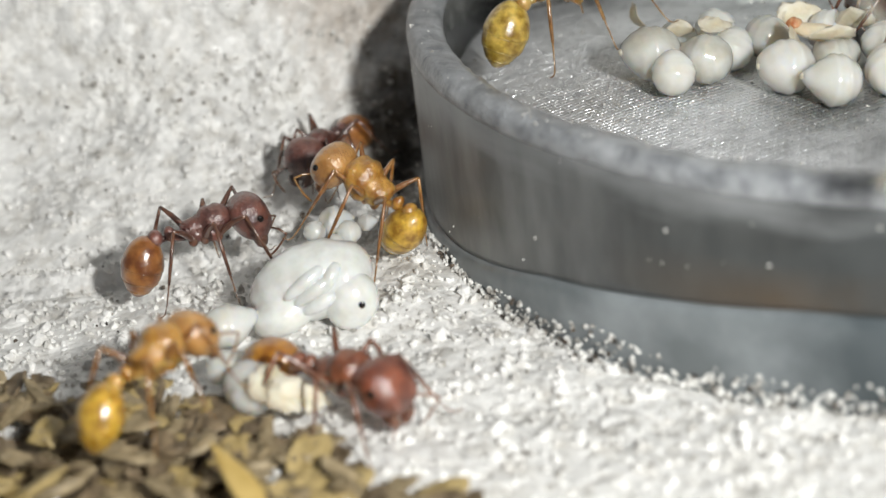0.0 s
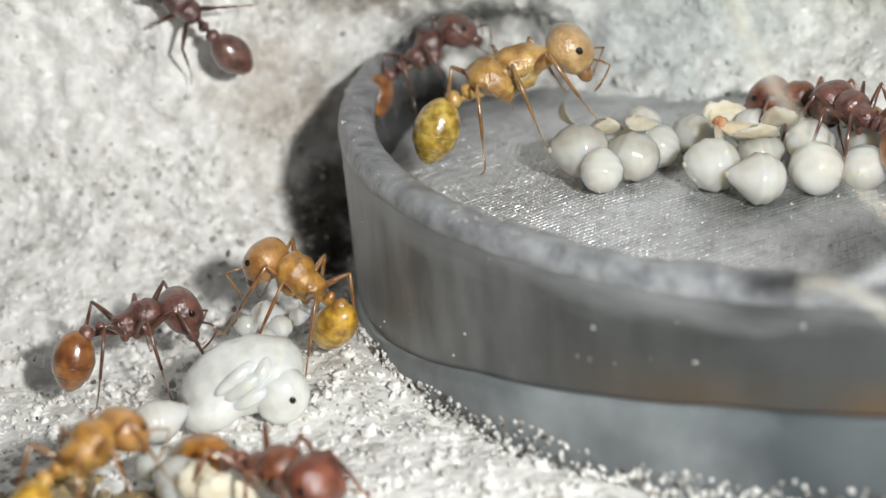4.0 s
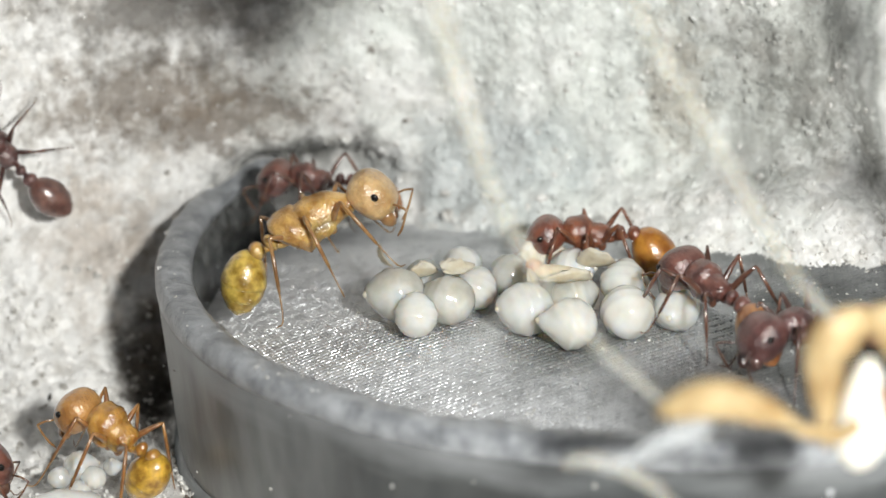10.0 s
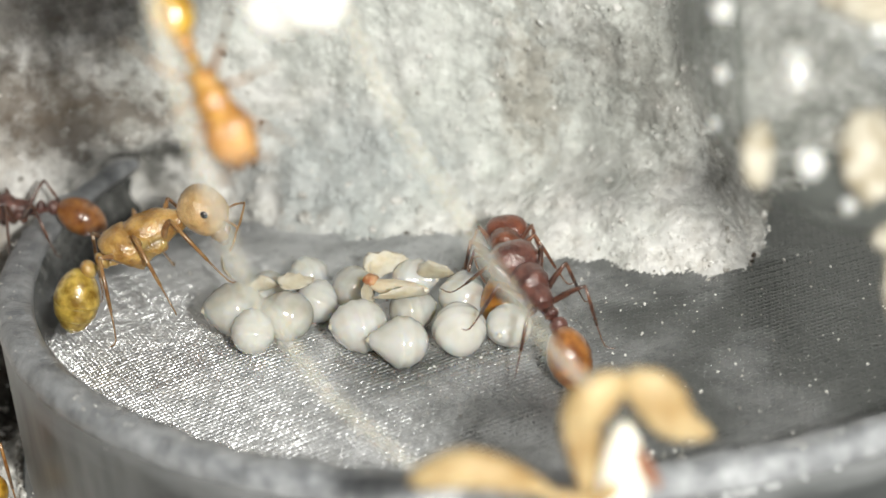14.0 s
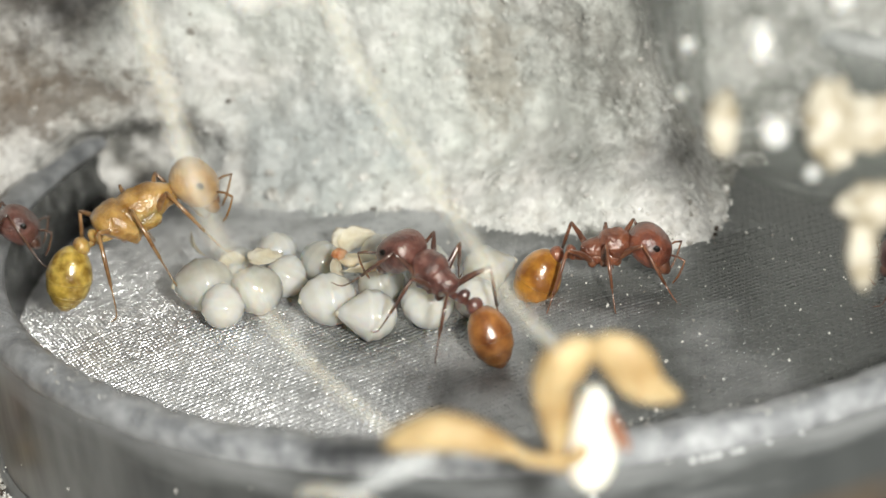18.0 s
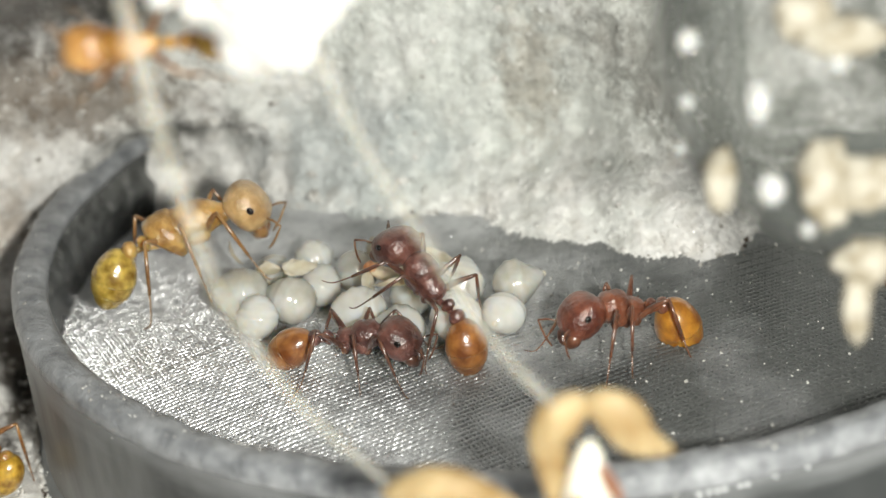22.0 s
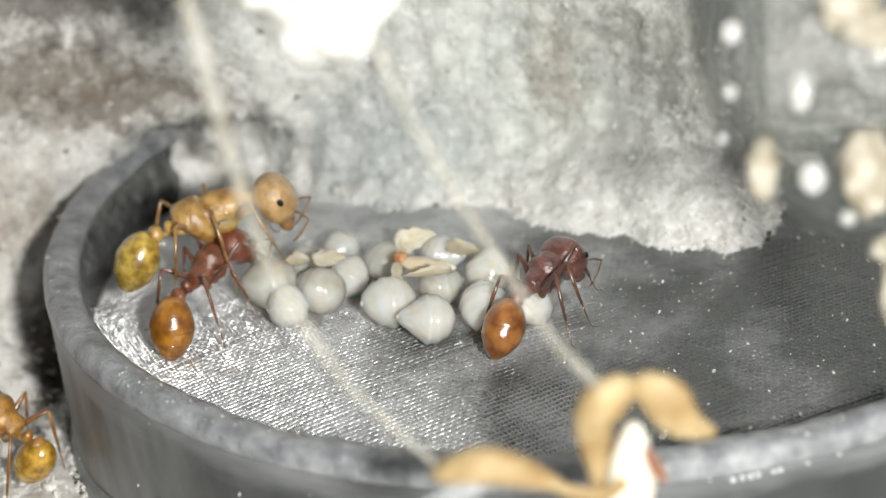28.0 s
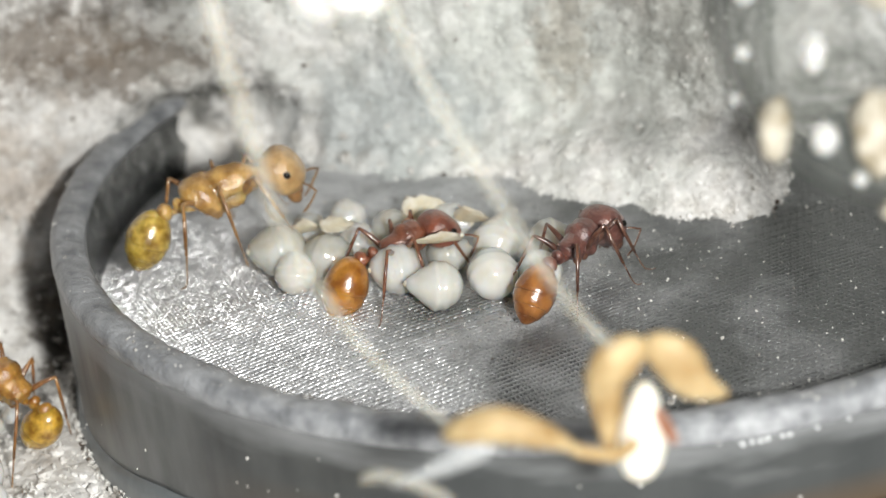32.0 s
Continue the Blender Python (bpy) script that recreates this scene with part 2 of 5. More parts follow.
def plastic_material():
    """Cloudy grey plastic with scuffs drawn out up and down the side."""
    m = mat("cloudy_plastic", (0.125, 0.128, 0.128), 0.28, color2=(0.27, 0.275, 0.272), scale=3.0, bump=0.01, bump_scale=0.5, rough2=0.5, trans=0.0)
    nt = m.node_tree
    tc = [n for n in nt.nodes if n.type == "TEX_COORD"][0]
    mp = nt.nodes.new("ShaderNodeMapping")
    mp.inputs["Scale"].default_value = (1.3, 1.3, 0.5)
    nt.links.new(tc.outputs["Object"], mp.inputs["Vector"])
    for n in nt.nodes:
        if n.type == "TEX_NOISE":
            nt.links.new(mp.outputs[0], n.inputs["Vector"])
    # brown tide mark above the step
    b = nt.nodes["Principled BSDF"]
    sep = nt.nodes.new("ShaderNodeSeparateXYZ")
    nt.links.new(tc.outputs["Object"], sep.inputs[0])
    nz = nt.nodes.new("ShaderNodeTexNoise")
    nz.inputs["Scale"].default_value, nz.inputs["Detail"].default_value = 1 / (7 * MM), 7
    nt.links.new(tc.outputs["Object"], nz.inputs["Vector"])
    up = nt.nodes.new("ShaderNodeMapRange")
    up.inputs["From Min"].default_value, up.inputs["From Max"].default_value = 5.9 * MM, 4.2 * MM
    nt.links.new(sep.outputs["Z"], up.inputs["Value"])
    patch = nt.nodes.new("ShaderNodeMapRange")
    patch.inputs["From Min"].default_value, patch.inputs["From Max"].default_value = 0.30, 0.52
    nt.links.new(nz.outputs["Fac"], patch.inputs["Value"])
    both = nt.nodes.new("ShaderNodeMath")
    both.operation = "MULTIPLY"
    nt.links.new(up.outputs["Result"], both.inputs[0])
    nt.links.new(patch.outputs["Result"], both.inputs[1])
    low = nt.nodes.new("ShaderNodeMath")
    low.operation = "GREATER_THAN"
    low.inputs[1].default_value = 3.5 * MM
    nt.links.new(sep.outputs["Z"], low.inputs[0])
    fac = nt.nodes.new("ShaderNodeMath")
    fac.operation = "MULTIPLY"
    nt.links.new(both.outputs[0], fac.inputs[0])
    nt.links.new(low.outputs[0], fac.inputs[1])
    mix = nt.nodes.new("ShaderNodeMix")
    mix.data_type = "RGBA"
    mix.inputs[7].default_value = (0.10, 0.065, 0.035, 1)
    front = nt.nodes.new("ShaderNodeMapRange")
    front.inputs["From Min"].default_value, front.inputs["From Max"].default_value = -19 * MM, -9 * MM
    nt.links.new(sep.outputs["X"], front.inputs["Value"])
    tide = nt.nodes.new("ShaderNodeMath")
    tide.operation = "MULTIPLY"
    nt.links.new(fac.outputs[0], tide.inputs[0])
    nt.links.new(front.outputs["Result"], tide.inputs[1])
    nt.links.new(tide.outputs[0], mix.inputs[0])
    # the plastic clears from the scuffed side to the other, some shade painted in
    worn = nt.nodes.new("ShaderNodeMath")
    worn.operation = "MULTIPLY_ADD"
    worn.inputs[1].default_value = 14 * MM
    nt.links.new(nz.outputs["Fac"], worn.inputs[0])
    nt.links.new(sep.outputs["X"], worn.inputs[2])
    side = nt.nodes.new("ShaderNodeMapRange")
    side.inputs["From Min"].default_value, side.inputs["From Max"].default_value = -20 * MM, -3 * MM
    side.inputs["To Max"].default_value = 0.9
    nt.links.new(worn.outputs[0], side.inputs["Value"])
    clear = nt.nodes.new("ShaderNodeMix")
    clear.data_type = "RGBA"
    clear.inputs[7].default_value = (0.034, 0.039, 0.041, 1)
    nt.links.new(side.outputs["Result"], clear.inputs[0])
    nt.links.new(b.inputs["Base Color"].links[0].from_socket, clear.inputs[6])
    scuff = nt.nodes.new("ShaderNodeTexNoise")
    scuff.inputs["Scale"].default_value, scuff.inputs["Detail"].default_value = 1 / (2.2 * MM), 9
    drawn = nt.nodes.new("ShaderNodeMapping")
    drawn.inputs["Scale"].default_value = (0.35, 0.35, 1.5)
    nt.links.new(tc.outputs["Object"], drawn.inputs["Vector"])
    nt.links.new(drawn.outputs[0], scuff.inputs["Vector"])
    level = nt.nodes.new("ShaderNodeMath")
    level.operation = "MULTIPLY_ADD"
    level.inputs[1].default_value = 5.0 * MM
    nt.links.new(scuff.outputs["Fac"], level.inputs[0])
    nt.links.new(sep.outputs["Z"], level.inputs[2])
    worn_top = nt.nodes.new("ShaderNodeMapRange")
    worn_top.inputs["From Min"].default_value, worn_top.inputs["From Max"].default_value = 9.6 * MM, 11.6 * MM
    worn_top.inputs["To Max"].default_value = 0.75
    nt.links.new(level.outputs[0], worn_top.inputs["Value"])
    pale = nt.nodes.new("ShaderNodeMix")
    pale.data_type = "RGBA"
    pale.inputs[7].default_value = (0.30, 0.31, 0.32, 1)
    nt.links.new(worn_top.outputs["Result"], pale.inputs[0])
    nt.links.new(clear.outputs[2], pale.inputs[6])
    nt.links.new(pale.outputs[2], mix.inputs[6])
    nt.links.new(mix.outputs[2], b.inputs["Base Color"])
    return m


M_plastic = plastic_material()


def flange_material():
    """Milky where it is scuffed, clear and dark past that."""
    m = mat("milky_plastic", (0.16, 0.18, 0.19), 0.24, color2=(0.34, 0.37, 0.39), scale=5.0, bump=0.012, bump_scale=0.8, rough2=0.4)
    nt = m.node_tree
    b = nt.nodes["Principled BSDF"]
    tc = [n for n in nt.nodes if n.type == "TEX_COORD"][0]
    sep, nz = nt.nodes.new("ShaderNodeSeparateXYZ"), nt.nodes.new("ShaderNodeTexNoise")
    nz.inputs["Scale"].default_value, nz.inputs["Detail"].default_value = 1 / (3 * MM), 6
    nt.links.new(tc.outputs["Object"], sep.inputs[0])
    nt.links.new(tc.outputs["Object"], nz.inputs["Vector"])
    sm, mr, mix = nt.nodes.new("ShaderNodeMath"), nt.nodes.new("ShaderNodeMapRange"), nt.nodes.new("ShaderNodeMix")
    sm.operation = "MULTIPLY_ADD"
    sm.inputs[1].default_value = 6 * MM
    nt.links.new(nz.outputs["Fac"], sm.inputs[0])
    nt.links.new(sep.outputs["X"], sm.inputs[2])
    mr.inputs["From Min"].default_value, mr.inputs["From Max"].default_value = -9.5 * MM, -6 * MM
    mr.inputs["To Max"].default_value = 0.85
    nt.links.new(sm.outputs[0], mr.inputs["Value"])
    mix.data_type = "RGBA"
    mix.inputs[7].default_value = (0.055, 0.068, 0.076, 1)
    nt.links.new(mr.outputs["Result"], mix.inputs[0])
    nt.links.new(b.inputs["Base Color"].links[0].from_socket, mix.inputs[6])
    nt.links.new(mix.outputs[2], b.inputs["Base Color"])
    return m


M_flange = flange_material()
# dark as clear plastic, and to paint in the shade inside the rim
M_inner = mat("clear_dark_plastic", (0.035, 0.038, 0.037), 0.16, color2=(0.20, 0.205, 0.20), scale=1.2, spread=(0.42, 0.72), bump=0.14, bump_scale=0.8, rough2=0.34, coat=0.6)
M_rim = mat("scuffed_rim", (0.19, 0.20, 0.215), 0.28, color2=(0.47, 0.485, 0.51), scale=0.9, spread=(0.32, 0.74), bump=0.10, bump_scale=0.2, detail=9)


def mesh_material():
    """Bright steel wire, dulled by dirt and a painted loss of glare."""
    m = mat("wire_cloth", (0.66, 0.67, 0.69), 0.29, metal=0.8, color2=(0.84, 0.85, 0.87), scale=0.6, spread=(0.34, 0.5), rough2=0.36, detail=8, bump=0.012, bump_scale=0.22)
    nt = m.node_tree
    b = nt.nodes["Principled BSDF"]
    tc = [n for n in nt.nodes if n.type == "TEX_COORD"][0]
    # darker to the right: a film of dirt, and fading glare painted in
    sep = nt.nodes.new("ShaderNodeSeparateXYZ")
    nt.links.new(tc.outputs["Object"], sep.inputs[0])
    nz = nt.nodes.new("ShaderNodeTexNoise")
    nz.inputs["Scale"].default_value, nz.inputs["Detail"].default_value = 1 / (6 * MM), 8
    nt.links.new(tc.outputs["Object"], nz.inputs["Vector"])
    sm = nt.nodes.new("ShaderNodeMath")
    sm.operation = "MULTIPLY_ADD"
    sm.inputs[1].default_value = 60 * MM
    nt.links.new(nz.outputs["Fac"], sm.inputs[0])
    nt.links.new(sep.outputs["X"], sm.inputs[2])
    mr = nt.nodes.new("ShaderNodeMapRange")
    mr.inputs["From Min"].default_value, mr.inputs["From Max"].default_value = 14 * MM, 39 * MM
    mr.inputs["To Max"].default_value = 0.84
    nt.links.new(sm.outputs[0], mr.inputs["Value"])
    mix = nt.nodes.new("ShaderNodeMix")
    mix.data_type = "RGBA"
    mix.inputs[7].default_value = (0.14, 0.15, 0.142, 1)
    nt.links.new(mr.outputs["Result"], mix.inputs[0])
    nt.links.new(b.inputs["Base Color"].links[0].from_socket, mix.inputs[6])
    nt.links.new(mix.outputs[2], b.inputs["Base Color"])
    return m


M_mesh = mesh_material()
M_clog = mat("dust_under_the_wires", (0.12, 0.122, 0.118), 0.5, color2=(0.24, 0.242, 0.235), scale=0.8, bump=0.02, bump_scale=0.2)
M_gut = mat("larva_gut", (0.42, 0.40, 0.35), 0.5, color2=(0.90, 0.89, 0.84), scale=0.8, sss=1.0)
M_larva = mat("larva_skin", (0.78, 0.755, 0.685), 0.4, spec=0.2, color2=(0.93, 0.91, 0.86), scale=1.4, sss=1.0)
M_larva_clear = mat("clear_larva_skin", (0.72, 0.69, 0.60), 0.4, spec=0.2, color2=(0.92, 0.90, 0.83), scale=1.0, sss=1.0)
for m in (M_larva, M_larva_clear, M_gut):
    m.node_tree.nodes["Principled BSDF"].inputs["Subsurface Radius"].default_value = (1.0, 0.85, 0.7)
    m.node_tree.nodes["Principled BSDF"].inputs["Subsurface Scale"].default_value = 0.0014
M_pupa = mat("pupa_skin", (0.72, 0.72, 0.69), 0.26, color2=(0.88, 0.89, 0.86), scale=0.9, sss=0.3, coat=0.8, bump=0.03, bump_scale=0.5)
M_husk = mat("shed_skin", (0.66, 0.55, 0.39), 0.45, color2=(0.82, 0.74, 0.58), scale=0.8, sss=0.4, bump=0.05, bump_scale=0.3)
M_rusty = mat("rusty_scrap", (0.42, 0.14, 0.05), 0.45, color2=(0.74, 0.45, 0.26), scale=0.4, sss=0.4)
M_eye = mat("eye", (0.010, 0.008, 0.007), 0.2)
M_root = mat("rootlet", (0.45, 0.43, 0.36), 0.4, color2=(0.60, 0.58, 0.52), scale=2.0, sss=0.5)
def see_through(m, share):
    """Lets part of the light straight through a thin translucent skin."""
    nt = m.node_tree
    tr, mx = nt.nodes.new("ShaderNodeBsdfTransparent"), nt.nodes.new("ShaderNodeMixShader")
    mx.inputs["Fac"].default_value = share
    nt.links.new(nt.nodes["Principled BSDF"].outputs[0], mx.inputs[1])
    nt.links.new(tr.outputs[0], mx.inputs[2])
    nt.links.new(mx.outputs[0], nt.nodes["Material Output"].inputs["Surface"])
    return m


def wet(m, share):
    """A thin wet skin: part of the light goes straight through, and the surface gleams."""
    see_through(m, share)
    nt = m.node_tree
    out = nt.nodes["Material Output"]
    below = out.inputs["Surface"].links[0].from_socket
    gl, fr, mx = nt.nodes.new("ShaderNodeBsdfGlossy"), nt.nodes.new("ShaderNodeFresnel"), nt.nodes.new("ShaderNodeMixShader")
    gl.inputs["Roughness"].default_value = 0.13
    fr.inputs["IOR"].default_value = 1.75
    nt.links.new(fr.outputs[0], mx.inputs["Fac"])
    nt.links.new(below, mx.inputs[1])
    nt.links.new(gl.outputs[0], mx.inputs[2])
    nt.links.new(mx.outputs[0], out.inputs["Surface"])
    return m


see_through(M_root, 0.75)
wet(M_larva_clear, 0.36)
wet(M_larva, 0.14)
M_seed = mat("husk_tan", (0.34, 0.22, 0.09), 0.55, color2=(0.58, 0.45, 0.25), scale=1.2, bump=0.06, bump_scale=0.4, sss=0.2)
see_through(M_seed, 0.15)
M_kernel = mat("seed_white", (0.80, 0.74, 0.62), 0.5, color2=(0.88, 0.85, 0.78), scale=1.0, sss=0.4)
M_germ = mat("germ_red", (0.22, 0.09, 0.05), 0.5, color2=(0.34, 0.16, 0.09), scale=0.6)
M_cotton = mat("cotton", (0.70, 0.69, 0.66), 0.9, color2=(0.84, 0.83, 0.81), scale=1.5, bump=0.45, bump_scale=0.6, sss=0.3)
M_crumb = mat("seed_crumb", (0.34, 0.29, 0.20), 0.6, color2=(0.66, 0.62, 0.53), scale=0.7, bump=0.1, bump_scale=0.4)
M_drop = mat("pale_droplet", (0.50, 0.51, 0.50), 0.15, color2=(0.66, 0.66, 0.65), scale=1.0, sss=0.3)
see_through(M_crumb, 0.3)
see_through(M_drop, 0.35)
M_chaff = [
    mat("chaff_brown", (0.11, 0.078, 0.044), 0.55, color2=(0.27, 0.20, 0.12), scale=0.9, bump=0.06, bump_scale=0.25),
    mat("chaff_tan", (0.19, 0.145, 0.08), 0.55, color2=(0.42, 0.33, 0.20), scale=0.9, bump=0.06, bump_scale=0.25),
    mat("chaff_straw", (0.34, 0.25, 0.10), 0.5, color2=(0.54, 0.41, 0.19), scale=1.2, bump=0.05, bump_scale=0.3),
]

M_straw = mat("straw_yellow", (0.50, 0.34, 0.10), 0.45, color2=(0.66, 0.48, 0.18), scale=1.4, bump=0.05, bump_scale=0.3)


def chitin(name, dark, light, size=0.7, sss=0.35, rough=0.24):
    return mat(name, tuple(0.70 * c for c in dark), rough + 0.06, color2=tuple(0.95 * c for c in light), scale=size, spread=(0.36, 0.66), sss=sss, coat=0.9, bump=0.075 if name.endswith(("head", "body")) else 0.02, bump_scale=0.17, detail=9)


SKIN = {
    "golden": dict(head=chitin("golden_head", (0.50, 0.22, 0.05), (0.66, 0.36, 0.12)),
                   body=chitin("golden_body", (0.42, 0.17, 0.02), (0.72, 0.40, 0.09), sss=0.6),
                   gaster=chitin("golden_gaster", (0.40, 0.19, 0.010), (0.80, 0.50, 0.07), size=0.5, sss=0.5),
                   leg=chitin("golden_leg", (0.26, 0.10, 0.02), (0.42, 0.20, 0.06))),
    "pale": dict(head=chitin("pale_head", (0.66, 0.40, 0.16), (0.80, 0.54, 0.26), sss=0.5),
                 body=chitin("pale_body", (0.46, 0.22, 0.035), (0.76, 0.47, 0.15), sss=0.6),
                 gaster=chitin("pale_gaster", (0.40, 0.22, 0.012), (0.84, 0.60, 0.13), size=0.5, sss=0.5),
                 leg=chitin("pale_leg", (0.26, 0.12, 0.04), (0.44, 0.24, 0.09))),
    "red": dict(head=chitin("red_head", (0.10, 0.030, 0.023), (0.23, 0.09, 0.066), rough=0.34),
                body=chitin("red_body", (0.10, 0.033, 0.026), (0.25, 0.10, 0.075), rough=0.34),
                gaster=chitin("red_gaster", (0.26, 0.08, 0.018), (0.48, 0.20, 0.05), sss=0.5),
                leg=chitin("red_leg", (0.08, 0.03, 0.02), (0.17, 0.075, 0.045))),
    "dusky": dict(head=chitin("dusky_head", (0.09, 0.03, 0.028), (0.19, 0.08, 0.07), rough=0.36),
                  body=chitin("dusky_body", (0.08, 0.03, 0.028), (0.18, 0.08, 0.07), rough=0.36),
                  gaster=chitin("dusky_gaster", (0.11, 0.045, 0.035), (0.23, 0.11, 0.085), rough=0.32),
                  leg=chitin("dusky_leg", (0.07, 0.03, 0.025), (0.15, 0.075, 0.06))),
    "orange": dict(head=chitin("rust_head", (0.15, 0.035, 0.018), (0.30, 0.09, 0.045), rough=0.3),
                   body=chitin("rust_body", (0.17, 0.045, 0.018), (0.33, 0.11, 0.05), rough=0.3),
                   gaster=chitin("rust_gaster", (0.38, 0.13, 0.012), (0.62, 0.28, 0.035), sss=0.5),
                   leg=chitin("rust_leg", (0.14, 0.05, 0.025), (0.26, 0.10, 0.05))),
}


# ---- mesh helpers (all in millimetres) ----
def part(name, bm, material, parent=None, label="", smooth=True):
    me = bpy.data.meshes.new(name)
    bmesh.ops.scale(bm, vec=(MM, MM, MM), verts=bm.verts)
    bm.normal_update()
    bm.to_mesh(me)
    bm.free()
    me.materials.append(material)
    if smooth:
        me.polygons.foreach_set("use_smooth", [True] * len(me.polygons))
    ob = new(name, me)
    if parent is not None:
        ob.parent = parent
    if label:
        ob["label"] = label
    return ob


def thing(name, x, y, z, rx=0, ry=0, rz=0, label="", category="", group=""):
    ob = new(name)
    ob.empty_display_size = 0.001
    ob.matrix_basis = pose(x * MM, y * MM, z * MM, rx, ry, rz)
    return tagged(ob, label, category, group)


def ball(bm, c, r, turn=(0, 0, 0), seg=18, rings=12, shape=None):
    """An egg: centre, radii, turn in degrees; shape(v) may bend the unit sphere first."""
    got = bmesh.ops.create_uvsphere(bm, u_segments=seg, v_segments=rings, radius=1.0)["verts"]
    m = pose(*c, *turn) @ Matrix.Diagonal((*r, 1))
    for v in got:
        co = v.co.copy()
        if shape:
            co = shape(co)
        v.co = m @ co
    return got


def tube(bm, pts, radii, seg=8):
    """A round tube along points with a radius at each, closed at both ends."""
    pts = [Vector(p) for p in pts]
    loops = []
    side = Vector((0.3, 0.2, 0.93))
    for i, p in enumerate(pts):
        d = (pts[min(i + 1, len(pts) - 1)] - pts[max(i - 1, 0)]).normalized()
        u = d.cross(side)
        if u.length < 0.1:
            u = d.cross(Vector((1, 0, 0)))
        u.normalize()
        w = d.cross(u)
        r = radii[i] if not isinstance(radii, (int, float)) else radii
        loops.append([bm.verts.new(p + r * (math.cos(a) * u + math.sin(a) * w)) for a in [2 * math.pi * k / seg for k in range(seg)]])
    for a, b in zip(loops, loops[1:]):
        for k in range(seg):
            bm.faces.new((a[k], a[(k + 1) % seg], b[(k + 1) % seg], b[k]))
    bm.faces.new(loops[0][::-1])
    bm.faces.new(loops[-1])


def curve_points(pts, n):
    """n points on a smooth curve through pts."""
    pts = [Vector(p) for p in pts]
    out = []
    for k in range(n):
        f = k / (n - 1) * (len(pts) - 1)
        i = min(int(f), len(pts) - 2)
        t = f - i
        p0, p1, p2, p3 = pts[max(i - 1, 0)], pts[i], pts[i + 1], pts[min(i + 2, len(pts) - 1)]
        out.append(0.5 * (2 * p1 + (p2 - p0) * t + (2 * p0 - 5 * p1 + 4 * p2 - p3) * t * t + (3 * p1 - p0 - 3 * p2 + p3) * t ** 3))
    return out


def lathe(bm, profile, seg=160):
    """A closed ring of revolution about z from (radius, height) points."""
    loops = [[bm.verts.new((r * math.cos(a), r * math.sin(a), z)) for a in [2 * math.pi * k / seg for k in range(seg)]] for r, z in profile]
    for i in range(len(loops)):
        a, b = loops[i], loops[(i + 1) % len(loops)]
        for k in range(seg):
            bm.faces.new((a[k], a[(k + 1) % seg], b[(k + 1) % seg], b[k]))


# ---- the setting: grout floor that runs up into a rough wall ----
def bend(x, rows):
    xs = [r[0] for r in rows]
    return [float(np.interp(x, xs, [r[k] for r in rows])) for k in range(1, len(rows[0]))]


# x; y of the foot, height there; y and height of the shoulder; y of the upright face and its lean at 40 mm
FACE = [(-90, -8, -1.0, 1, 3.0, 4, 8), (-45, -8, -1.0, 1, 3.0, 3, 7), (-36, -6, -0.6, 2.6, 3.4, 3.2, 7), (-30, -1, 0.0, 6.5, 4.5, 7, 9),
        (-24, 11, 0.2, 12, 9.8, 8.6, 9), (-18, 12.0, 6.0, 13, 9.6, 9.6, 8), (-14.5, 7.6, 6.0, 9.4, 8.4, 9.6, 8), (-10, 4.2, 6.0, 6.8, 8.2, 8.2, 6),
        (-5, 2.6, 6.0, 5.4, 8.2, 7.4, 4.8), (-1, -0.2, 6.0, 3.2, 8.6, 6.2, 4), (1.7, -1.6, 6.0, 1.8, 9.0, 5.0, 3.5), (4.2, -3.9, 6.0, -0.2, 9.0, 3.2, 3), (7.4, -4.5, 6.0, -1.4, 8.6, 1.6, 3),
        (8.6, -4.2, 6.0, -1.0, 7.8, 1.6, 3.5), (9.8, -2.6, 6.0, 0.8, 7.6, 3, 4), (11.6, 6, 6.0, 8, 8, 9, 9), (20, 9, 6.0, 11, 8, 12, 12), (60, 4, 4.0, 8, 8, 9, 9)]


def ground_shape(x, y):
    h = 0.5 * noise.noise((x * 0.11, y * 0.11, 1.3)) + 0.28 * noise.noise((x * 0.35, y * 0.35, 4.1))
    low = -1.0 * min(max((-32 - x) / 10, 0), 1)
    return h + low * min(max((y + 30) / 15, 0), 1)


